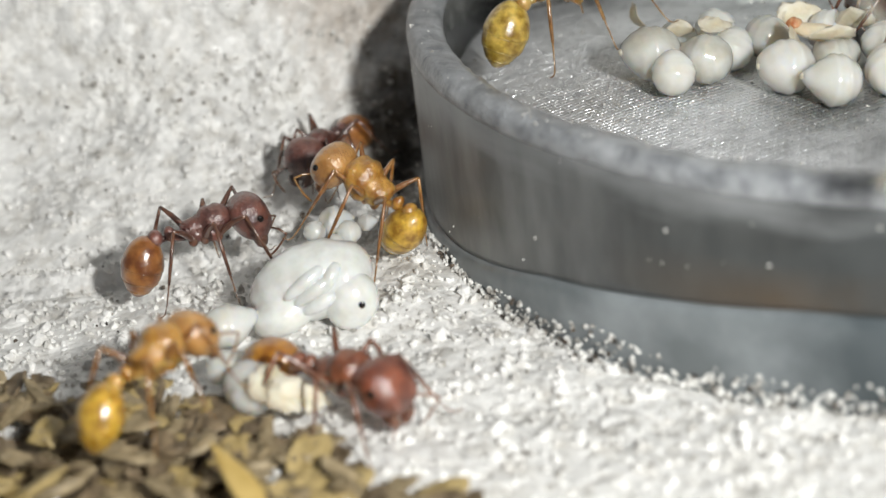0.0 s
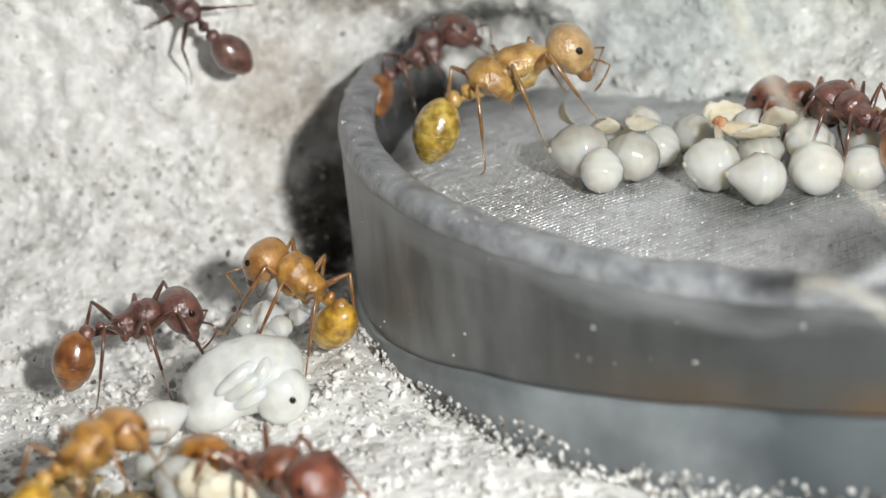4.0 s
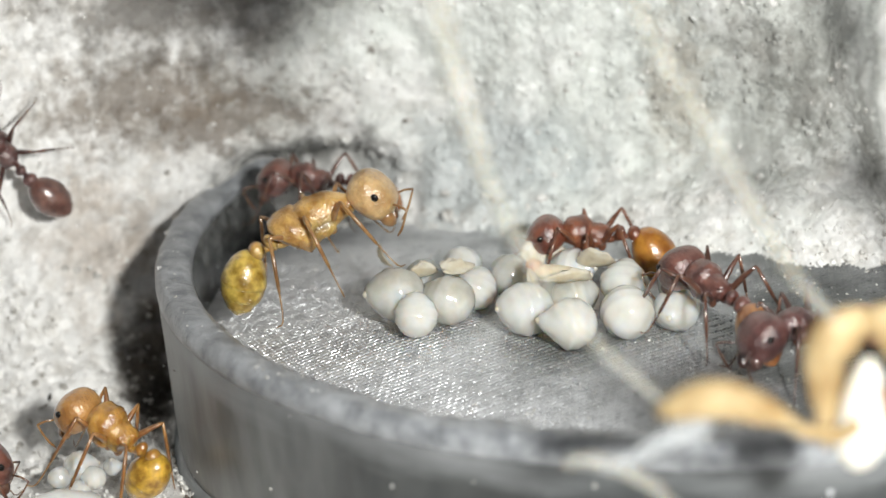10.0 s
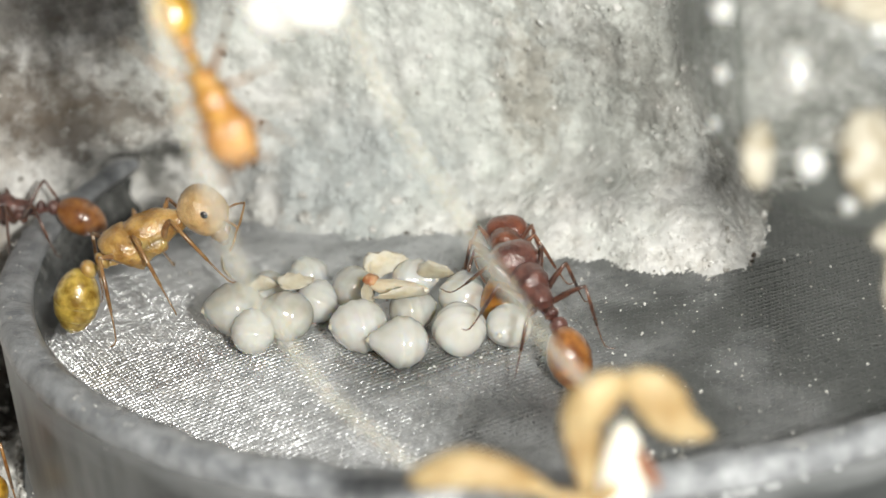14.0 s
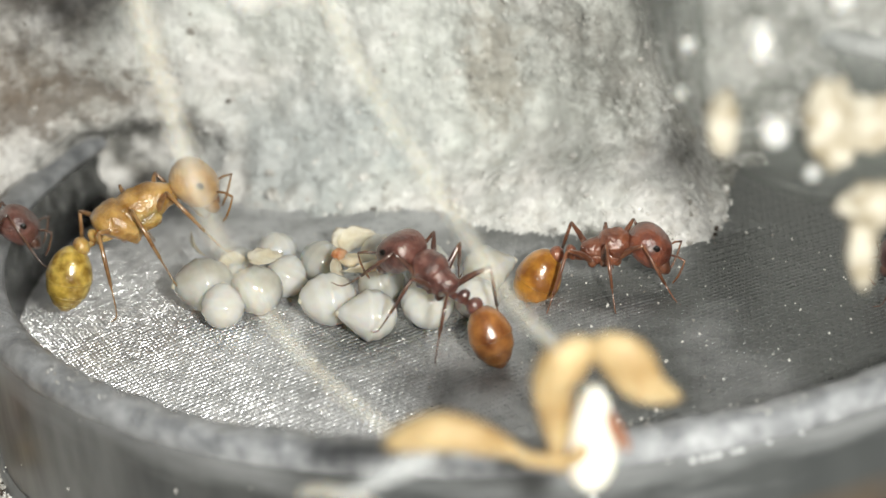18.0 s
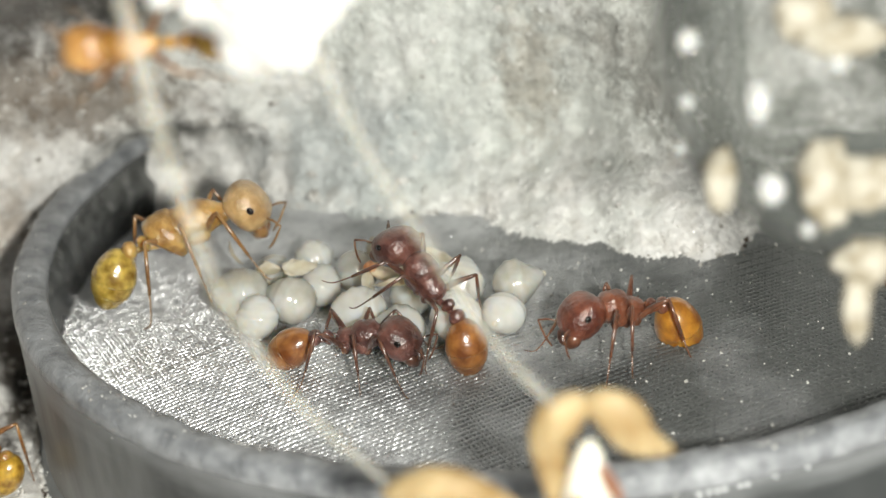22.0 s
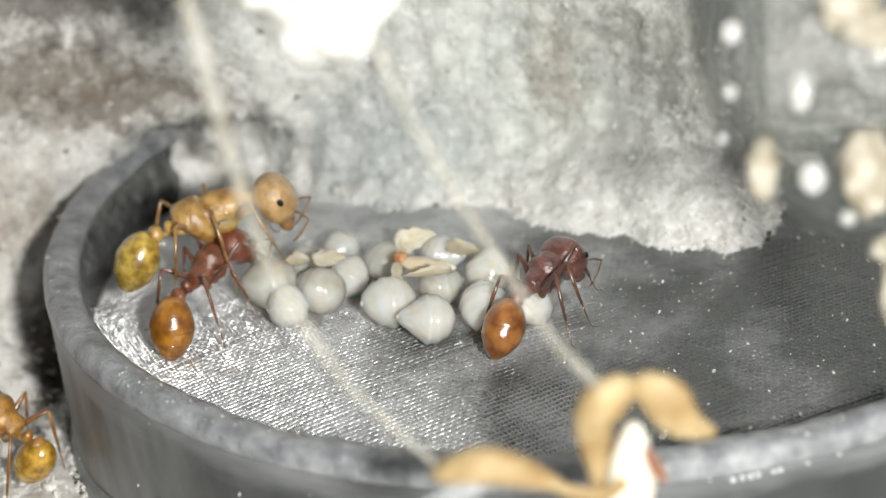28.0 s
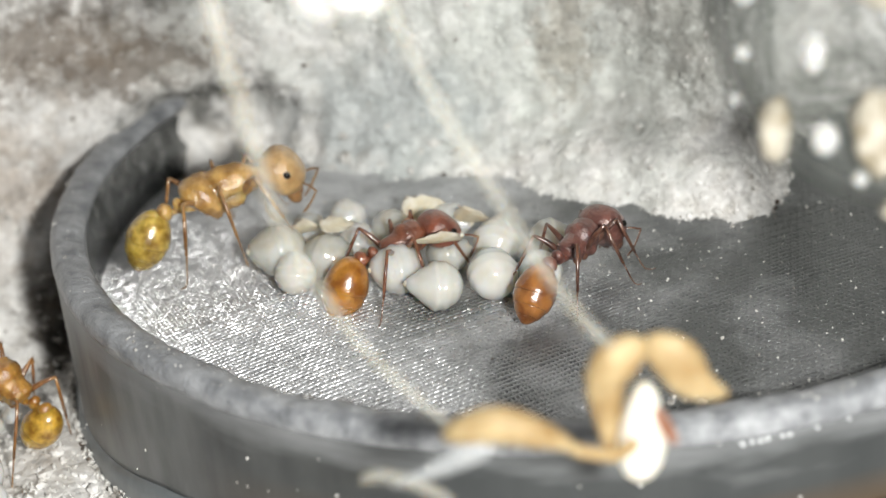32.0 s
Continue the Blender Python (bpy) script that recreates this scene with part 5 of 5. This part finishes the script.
# ---- seed husks heaped on the floor ----
def chaff_piece(rr):
    bm = bmesh.new()
    length, width = rr.uniform(0.8, 1.9), rr.uniform(0.4, 0.85)
    roll, ends = rr.uniform(0.2, 0.75), (rr.uniform(0.3, 0.9), rr.uniform(0.3, 0.9))

    def boat(co):
        return Vector((co.x, co.y * (1 - 0.4 * co.x * co.x), co.z * (1 - 0.3 * abs(co.x)) + roll * co.y * co.y + 0.15 * co.x * co.x))

    ball(bm, (0, 0, 0), (length, width, 0.16), (0, 0, 0), 16, 14, boat)
    shift = Vector((length, width, 0)) * 9
    for v in bm.verts:
        v.co += Vector((0, 0, 0.24 * noise.noise(v.co * 1.7 + shift) + 0.12 * noise.noise(v.co * 5 + shift)))
        v.co.y += 0.3 * noise.noise(v.co * 1.3 + Vector((9, length, 3))) + 0.12 * noise.noise(v.co * 4.5 + shift)
        # broken, ragged ends
        tear = 0.4 * noise.noise(Vector((v.co.y * 3.5, length * 7, 0)))
        v.co.x = max(min(v.co.x, ends[0] * length + tear), -ends[1] * length - tear)
    return bm


def build_chaff():
    rr = random.Random(5)
    kinds = []
    for n in range(12):
        ob = part("seed_husk", chaff_piece(rr), M_chaff[(0, 1, 1, 1, 0, 1, 2, 0, 1, 1, 2, 2)[n]])
        tagged(ob, ("dry brown seed husk in a loose heap", "dry brown seed husk in a loose heap", "tan split seed husk in a loose heap")[n % 3], "seed husk", "seed husks")
        kinds.append(ob)
    count = 0
    tries = 0
    while count < 290 and tries < 4000:
        tries += 1
        x, y = rr.uniform(-47, -23), rr.uniform(-35, -19)
        edge = -20.2 - 0.62 * max(0, x + 38) - 0.15 * (x + 45) + 1.2 * noise.noise((x * 0.3, 2, 0))
        if y > edge:
            continue
        inside = min((edge - y) / 7, 1)
        z = 0.3 + 1.5 * inside * rr.random()
        m = pose(x * MM, y * MM, z * MM, rr.uniform(-28, 28), rr.uniform(-25, 25), rr.uniform(0, 360))
        ob = kinds[count] if count < 12 else copy_thing(kinds[rr.randrange(12)], m)
        ob.matrix_basis = m
        count += 1
    bm = bmesh.new()
    ball(bm, (-41, -40, -2.0), (19, 21, 2.7), (0, 0, 0), 40, 14)
    for v in bm.verts:
        v.co.z += 0.5 * noise.noise(v.co * 0.5)
    tagged(part("chaff_litter", bm, M_chaff[0]), "fine dark brown chaff and dirt under the husks", "litter", kind="stuff")


build_chaff()
straw = thing("straw_husk", -32.2, -32.6, 2.2, 10, 16, -54, "bright yellow split grass husk lying on the heap", "seed husk", "seed husks")
bm = bmesh.new()
ball(bm, (0, 0, 0), (2.1, 0.72, 0.2), (0, 0, 0), 22, 14, lambda co: Vector((co.x, co.y * (0.62 + 0.42 * co.x) * (1 + 0.12 * noise.noise(co * 3)), co.z + 0.45 * co.y * co.y + 0.1 * co.x * co.x)))
part("husk", bm, M_straw, straw)


# ---- loose grains on floor and wall ----
def grains(name, count, sizes, material, label, seed, where):
    rr = random.Random(seed)
    base = bmesh.new()
    bmesh.ops.create_icosphere(base, subdivisions=1, radius=1)
    bv = [v.co.copy() for v in base.verts]
    bf = [[v.index for v in f.verts] for f in base.faces]
    base.free()
    verts, faces = [], []
    me_g = ground.data
    n = len(me_g.vertices)
    done = 0
    while done < count:
        p = me_g.vertices[rr.randrange(n)].co / MM
        if not where(p, rr):
            continue
        done += 1
        s = rr.uniform(*sizes) * (0.5 + rr.random() ** 2)
        m = Euler((rr.random() * 6, rr.random() * 6, rr.random() * 6)).to_matrix()
        sc = Vector((s * rr.uniform(0.7, 1.3), s * rr.uniform(0.7, 1.3), s * rr.uniform(0.5, 1.0)))
        jit = Vector((rr.uniform(-0.3, 0.3), 0, rr.uniform(-0.15, 0.15)))
        k = len(verts)
        for v in bv:
            q = m @ Vector((v.x * sc.x, v.y * sc.y, v.z * sc.z)) * rr.uniform(0.8, 1.2)
            verts.append(tuple((p + q + jit) * MM))
        faces += [[k + i for i in f] for f in bf]
    me = bpy.data.meshes.new(name)
    me.from_pydata(verts, [], faces)
    me.materials.append(material)
    return tagged(new(name, me), label, "sand", kind="stuff")


def near(p, rr):
    if not (-60 < p.x < 22 and -50 < p.y < 12 and p.z < 40):
        return False
    if p.x * p.x + p.y * p.y < 29.5 ** 2 and p.z < 6:
        return False
    if p.z > 7 and rr.random() < 0.85:
        return False
    return True


grains("sand_grains", 5600, (0.10, 0.24), M_grain, "loose white quartz sand grains stuck on the grout", 3, near)
def grit_face(p, rr):
    return -22 < p.x < 15 and p.y > -6 and 6.5 < p.z < 30


def grit_floor(p, rr):
    return -50 < p.x < 10 and -45 < p.y < 4 and p.z < 6 and math.hypot(p.x, p.y) > 28.6


grains("wall_grit", 8000, (0.05, 0.17), M_stone, "rough sandy grit cemented into the grout wall", 14, grit_face)
grains("floor_grit", 7000, (0.07, 0.28), M_stone, "rough sandy grit cemented into the grout floor", 15, grit_floor)
grains("coarse_sand", 2600, (0.04, 0.11), M_grain, "coarse pale sand heaped against the foot of the dish", 6,
       lambda p, rr: p.z < 3 and p.y < 0 and 28.0 < math.hypot(p.x, p.y) < 28.0 + 9 * rr.random() ** 1.6)
grains("dirt_specks", 420, (0.07, 0.16), M_dirt, "small dark dirt specks on the grout", 4, near)


def dust(name, count, seed, near_r, far_r, label):
    """Pale glassy grains: dust on the rim, and added sparkle on the wires."""
    rr = random.Random(seed)
    base = bmesh.new()
    bmesh.ops.create_icosphere(base, subdivisions=1, radius=MM)
    bv, bf = [v.co.copy() for v in base.verts], [[v.index for v in f.verts] for f in base.faces]
    base.free()
    verts, faces = [], []
    for _ in range(count):
        a = rr.uniform(math.pi * 0.9, math.pi * 1.95)
        r = math.sqrt(rr.uniform(near_r ** 2, far_r ** 2))
        x, y = r * math.cos(a), r * math.sin(a)
        z = 9.53 if r > 26.4 else cloth_height(x, y) + 0.12
        s = rr.uniform(0.02, 0.06) * (0.6 + rr.random())
        turn = Euler((rr.random() * 6, rr.random() * 6, rr.random() * 6)).to_matrix()
        k = len(verts)
        verts += [tuple(turn @ Vector((v.x * s, v.y * s * 1.3, v.z * s * 0.8)) + Vector((x, y, z)) * MM) for v in bv]
        faces += [[k + i for i in f] for f in bf]
    me = bpy.data.meshes.new(name)
    me.from_pydata(verts, [], faces)
    me.materials.append(M_grain)
    tagged(new(name, me), label, "dust", kind="stuff")


dust("rim_dust", 160, 8, 26.6, 27.6, "pale dust grains on the rim of the dish")
# grains added on the wires to stand in for glints of the steel
dust("mesh_glints", 800, 9, 2.0, 25.8, "fine glassy grains added as sparkle on the wire mesh")


def crumbs(count, seed):
    """Pale crumbs swept against the inside of the front rim."""
    rr = random.Random(seed)
    bm = bmesh.new()
    for _ in range(count):
        x = rr.uniform(2, 15)
        y = -20.2 - 0.09 * (x - 4) + rr.gauss(0, 0.5)
        s = rr.uniform(0.04, 0.2) * (0.5 + rr.random())
        m = pose(x, y, cloth_height(x, y) + 0.12 + 0.4 * s, rr.uniform(0, 90), rr.uniform(0, 90), rr.uniform(0, 90))
        for v in bmesh.ops.create_icosphere(bm, subdivisions=1, radius=1)["verts"]:
            v.co = m @ (v.co * s * rr.uniform(0.7, 1.25))
    tagged(part("mesh_crumbs", bm, M_grain, None, "", False), "pale crumbs swept along the edge of the wire mesh", "crumbs", kind="stuff")


crumbs(90, 41)


def crust(name, count, sizes, material, label, seed):
    """Grit caked on the foot of the dish, in an uneven heap."""
    rr = random.Random(seed)
    bm = bmesh.new()
    for _ in range(count):
        a = math.pi * rr.uniform(1.03, 1.52)
        top = 0.35 + 1.0 * max(0, noise.noise((a * 6, 1.7, 0)) + 0.35) + 1.0 * max(0, noise.noise((a * 19, 4.2, 0)))
        z = rr.random() ** 2.2 * top
        r = 28.1 + (top - z) * 0.55 * rr.random()
        s = rr.uniform(*sizes) * (0.5 + rr.random())
        got = bmesh.ops.create_icosphere(bm, subdivisions=1, radius=1)["verts"]
        m = pose(r * math.cos(a), r * math.sin(a), z, rr.uniform(0, 90), rr.uniform(0, 90), rr.uniform(0, 90))
        sc = Vector((s * rr.uniform(0.7, 1.3), s * rr.uniform(0.7, 1.3), s * rr.uniform(0.5, 1.0)))
        for v in got:
            v.co = m @ (Vector((v.co.x * sc.x, v.co.y * sc.y, v.co.z * sc.z)) * rr.uniform(0.8, 1.2))
    tagged(part(name, bm, material, None, "", False), label, "grit", kind="stuff")


crust("caked_grit", 1100, (0.04, 0.15), M_grain, "pale crystals of grit caked on the foot of the dish", 31)
crust("caked_dirt", 130, (0.05, 0.14), M_dirt, "dark specks of dirt caught in the grit by the dish", 32)


def on_wall_of_dish(count, seed):
    """Pale chips and dust stuck to the side of the dish."""
    rr = random.Random(seed)
    bm = bmesh.new()
    for _ in range(count):
        a, z = rr.uniform(math.pi * 1.0, math.pi * 1.6), rr.uniform(0.6, 8.6)
        r = 27.73 if z > 4.2 else 28.06
        s = rr.uniform(0.02, 0.07) * (0.6 + rr.random())
        ball(bm, (r * math.cos(a), r * math.sin(a), z), (s, s, s * rr.uniform(0.7, 1.9)), (0, 0, math.degrees(a)), 6, 4)
    tagged(part("wall_dust", bm, M_grain, None, "", False), "pale chips and dust stuck to the dish", "dust", kind="stuff")


on_wall_of_dish(40, 21)
# whitish in place of clear: the beads' bright glints are put into the colour
M_water = mat("water", (0.72, 0.74, 0.76), 0.12, scale=1.0, spec=1.0, coat=1.0)
for k, (deg, z, size) in enumerate([(-81.0, 8.35, 0.17), (-80.2, 8.37, 0.15), (-79.5, 8.36, 0.16), (-78.9, 8.38, 0.15), (-77.6, 8.4, 0.14), (-77.0, 8.4, 0.15), (-74.6, 8.45, 0.12), (-71.8, 8.5, 0.12), (-89.0, 7.4, 0.16)]):
    bm = bmesh.new()
    ball(bm, (0, 0, 0), (size * 0.8, size * 0.6, size * 0.7), (0, 0, 0), 12, 8)
    ob = part("water_bead", bm, M_water)
    ob.matrix_basis = pose(27.78 * math.cos(radians(deg)) * MM, 27.78 * math.sin(radians(deg)) * MM, z * MM)
    tagged(ob, "tiny shiny water bead clinging to the dish", "water bead", "water beads")


# ---- sprouted seeds that hang before the dish ----
M_hair = see_through(mat("root_hair", (0.6, 0.63, 0.66), 0.6, color2=(0.75, 0.77, 0.78), scale=1.0), 0.72)


def sprout():
    t = thing("sprouted_seeds", 0.2, -35.7, 15.3, label="two sprouted tan grass seeds hanging on pale rootlets", category="seedling")
    o = Vector((0.2, -35.7, 15.3))

    def rel(pts):
        return [Vector(p) - o for p in pts]

    bm = bmesh.new()
    tube(bm, curve_points(rel([(-0.6, -35.9, 17.6), (-2.2, -36, 19.8), (-4.4, -36, 24.2), (-6.1, -35, 27.4), (-7.4, -34, 31)]), 24), [0.24 - 0.002 * i for i in range(24)], 10)
    part("rootlet", bm, M_root, t, "pale translucent rootlet")
    bm = bmesh.new()
    tube(bm, curve_points(rel([(-6.0, -37.4, 15.7), (-8.8, -36.4, 18.5), (-10.3, -36, 21), (-11.2, -36, 23.2), (-11.8, -35.6, 26), (-12.4, -35, 29.2), (-13.0, -34, 33.5), (-13.4, -33, 38)]), 36),
         [0.16 + 0.008 * min(i, 26) for i in range(36)], 10)
    part("rootlet", bm, M_root, t, "pale translucent rootlet")
    # open seed: two husk valves round a white kernel
    for sgn, tip in ((-1, (-1.0, -35.9, 13.2)), (1, (3.1, -35.4, 15.4))):
        bm = bmesh.new()
        pts = curve_points(rel([(0.3, -35.8, 17.9), (0.3 + sgn * 1.0, -36.0, 17.2), (0.4 + sgn * 1.5, -36, 16.2), tip]), 10)
        tube(bm, pts, [0.25, 0.55, 0.75, 0.85, 0.85, 0.8, 0.7, 0.52, 0.3, 0.06], 12)
        for v in bm.verts:
            v.co.y = v.co.y * 0.55
        part("husk_valve", bm, M_seed, t, "split tan husk")
    bm = bmesh.new()
    ball(bm, (-0.15, -0.5, -0.7), (0.80, 0.6, 1.95), (0, 6, 0), 18, 14, lambda co: Vector((co.x * (1 - 0.25 * co.z), co.y, co.z)))
    part("kernel", bm, M_kernel, t, "white kernel")
    bm = bmesh.new()
    ball(bm, (0.62, -0.85, -0.3), (0.24, 0.22, 0.85), (0, -24, 0), 12, 8)
    part("germ", bm, M_germ, t, "reddish germ")
    bm = bmesh.new()
    tube(bm, curve_points(rel([(-6.6, -37.6, 15.9), (-4.8, -37.8, 16.3), (-3.2, -37.8, 15.7), (-2.2, -37.6, 15.0)]), 12), [0.2, 0.4, 0.55, 0.64, 0.66, 0.62, 0.56, 0.48, 0.38, 0.28, 0.2, 0.12], 12)
    part("husk", bm, M_seed, t, "tan husk")
    bm = bmesh.new()
    tube(bm, curve_points(rel([(-2.4, -37.6, 15.0), (-0.9, -37.2, 14.4), (0.0, -36.4, 14.6)]), 8), [0.22, 0.24, 0.26, 0.26, 0.25, 0.24, 0.22, 0.2], 8)
    part("stem", bm, M_seed, t, "tan stem")
    bm = bmesh.new()
    tube(bm, curve_points(rel([(-5.0, -37.7, 15.6), (-7.0, -37.6, 14.6), (-8.6, -37.2, 13.8)]), 8), [0.4, 0.5, 0.45, 0.35, 0.25, 0.18, 0.12, 0.05], 8)
    part("root_hairs", bm, M_hair, t, "fuzzy white root hairs")
    bm = bmesh.new()
    tube(bm, curve_points(rel([(-9.6, -37.2, 14.1), (-8.9, -37, 14.15), (-7.9, -37, 13.8), (-7.0, -37, 13.2), (-6.2, -37, 12.3), (-5.7, -37.2, 11.4)]), 14), [0.12, 0.2, 0.24, 0.26, 0.27, 0.27, 0.27, 0.26, 0.25, 0.24, 0.22, 0.2, 0.16, 0.08], 8)
    part("rootlet", bm, M_root, t, "short curled pale rootlet")
    return t


sprout()


def wad(x, y, z, size, label):
    t = thing("cotton_wad", x, y, z, label=label, category="cotton")
    bm = bmesh.new()
    bmesh.ops.create_icosphere(bm, subdivisions=5, radius=1)
    for v in bm.verts:
        d = 1 + 0.30 * noise.fractal(v.co * 1.4, 0.9, 2.0, 5)
        v.co = Vector((v.co.x * size[0], v.co.y * size[1], v.co.z * size[2])) * d
    part("fluff", bm, M_cotton, t)
    rr = random.Random(3)
    for n in range(7):
        a = rr.uniform(0, 6.28)
        bm = bmesh.new()
        bmesh.ops.create_icosphere(bm, subdivisions=3, radius=1)
        c = Vector((0.75 * size[0] * math.cos(a), -0.3, -0.55 * size[2] + 0.5 * size[2] * rr.random()))
        for v in bm.verts:
            v.co = v.co * rr.uniform(0.98, 1.02) * (1.1 + 0.5 * noise.fractal(v.co * 1.8 + c, 0.9, 2.0, 4)) + c
        part("tuft", bm, M_cotton, t)
    return t


wad(-8.7, -33.0, 35.2, (3.7, 3.0, 5.2), "white fluffy cotton wad hanging above the dish")


# ---- cloudy plastic tube with droplets and bits of seed ----
def build_tube():
    c = Vector((10.5, -30.6, 27.4))
    t = thing("glass_vial", 0, 0, 0, label="cloudy glass vial end spotted with droplets and seed bits", category="vial")
    turn = Vector((-0.145, -0.92, 0.36)).to_track_quat("Z", "Y").to_matrix().to_4x4()
    t.matrix_basis = Matrix.Translation(c * MM) @ turn
    back = (Matrix.Translation(c) @ turn).inverted()
    m = bpy.data.materials.new("hazy_plastic")
    m.use_nodes = True
    nt = m.node_tree
    b = nt.nodes["Principled BSDF"]
    b.inputs["Base Color"].default_value = (0.115, 0.127, 0.118, 1)
    b.inputs["Roughness"].default_value = 0.35
    tr = nt.nodes.new("ShaderNodeBsdfTransparent")
    mx = nt.nodes.new("ShaderNodeMixShader")
    nz = nt.nodes.new("ShaderNodeTexNoise")
    nz.inputs["Scale"].default_value = 1 / (5 * MM)
    mr = nt.nodes.new("ShaderNodeMapRange")
    mr.inputs["To Min"].default_value, mr.inputs["To Max"].default_value = 0.18, 0.36
    nt.links.new(nz.outputs["Fac"], mr.inputs["Value"])
    nt.links.new(mr.outputs["Result"], mx.inputs["Fac"])
    nt.links.new(tr.outputs[0], mx.inputs[1])
    nt.links.new(b.outputs[0], mx.inputs[2])
    nt.links.new(mx.outputs[0], nt.nodes["Material Output"].inputs["Surface"])
    bm = bmesh.new()
    prof = [(0.02, 0.0), (2.5, -0.12), (4.8, -0.6), (6.4, -1.4), (7.2, -2.4), (7.5, -3.6), (7.5, -12), (7.1, -12), (7.1, -3.6), (6.8, -2.6), (6.0, -1.7), (4.5, -0.95), (2.4, -0.5), (0.02, -0.4)]
    lathe(bm, prof, 96)
    part("glass", bm, m, t, "hazy clear glass").visible_shadow = False
    rr = random.Random(12)
    spots = [(6.75, 28.4, 0.45, 0.75), (7.1, 25.2, 0.5, 0.6), (8.3, 23.6, 0.32, 0.3), (4.4, 30.8, 0.4, 0.45), (4.3, 28.6, 0.3, 0.3), (9.4, 29.6, 0.5, 0.5), (4.0, 26.9, 0.22, 0.25)]
    for x, z, a, d in spots:
        bm = bmesh.new()
        p = back @ Vector((x, -31.2, z - 2.5))
        p.z = 0.02 - 0.022 * (p.x ** 2 + p.y ** 2)
        ball(bm, tuple(p), (a, d, 0.25), (0, 0, rr.uniform(-20, 20)), 14, 10)
        part("droplet", bm, M_drop, t, "milky droplet")
    bits = [(8.9, 25.4, 0.9, 1.5), (5.4, 25.7, 0.55, 1.1), (10.4, 25.2, 1.2, 0.9), (10.3, 22.3, 1.0, 0.8), (9.9, 21.0, 0.5, 1.6), (9.6, 30.4, 1.4, 0.7), (8.4, 31.4, 1.0, 0.9)]
    for x, z, a, e in bits:
        p = back @ Vector((x, -31.2, z - 2.5))
        p.z = 0.2 - 0.022 * (p.x ** 2 + p.y ** 2)
        bm = bmesh.new()
        bmesh.ops.create_icosphere(bm, subdivisions=3, radius=1)
        for v in bm.verts:
            d = 1 + 0.35 * noise.fractal(v.co * 1.6 + Vector((x, 0, z)), 1, 2, 4)
            v.co = Vector((v.co.x * a, v.co.y * e, v.co.z * 0.45)) * d + p
        part("seed_bit", bm, M_crumb, t, "pale crumb of seed")
    return t


build_tube()


def motions():
    made = {}
    for key, label, skin, scale, opts in CAST:
        a, legs = ant(label, skin, scale, **opts)
        rows = [(r[0], r[1], r[2], r[3] + opts.get("tall", 0), *r[4:]) if key not in ("wall_worker", "high_callow") else tuple(r) for r in leg_stretch(ROWS[key])]
        if key == "wall_worker":
            a.matrix_basis = on_wall(*ROWS[key][0][1:5])
        elif key == "high_callow":
            walk(a, [(t, on_wall(x, y, z, h)) for t, x, y, z, h, _ in rows])
            gait(legs, rows)
        elif len(ROWS[key]) == 1:
            a.matrix_basis = stand(rows)[0][1]
        else:
            walk(a, stand(rows))
            if key != "callow_on_mesh":
                gait(legs, rows)


motions()
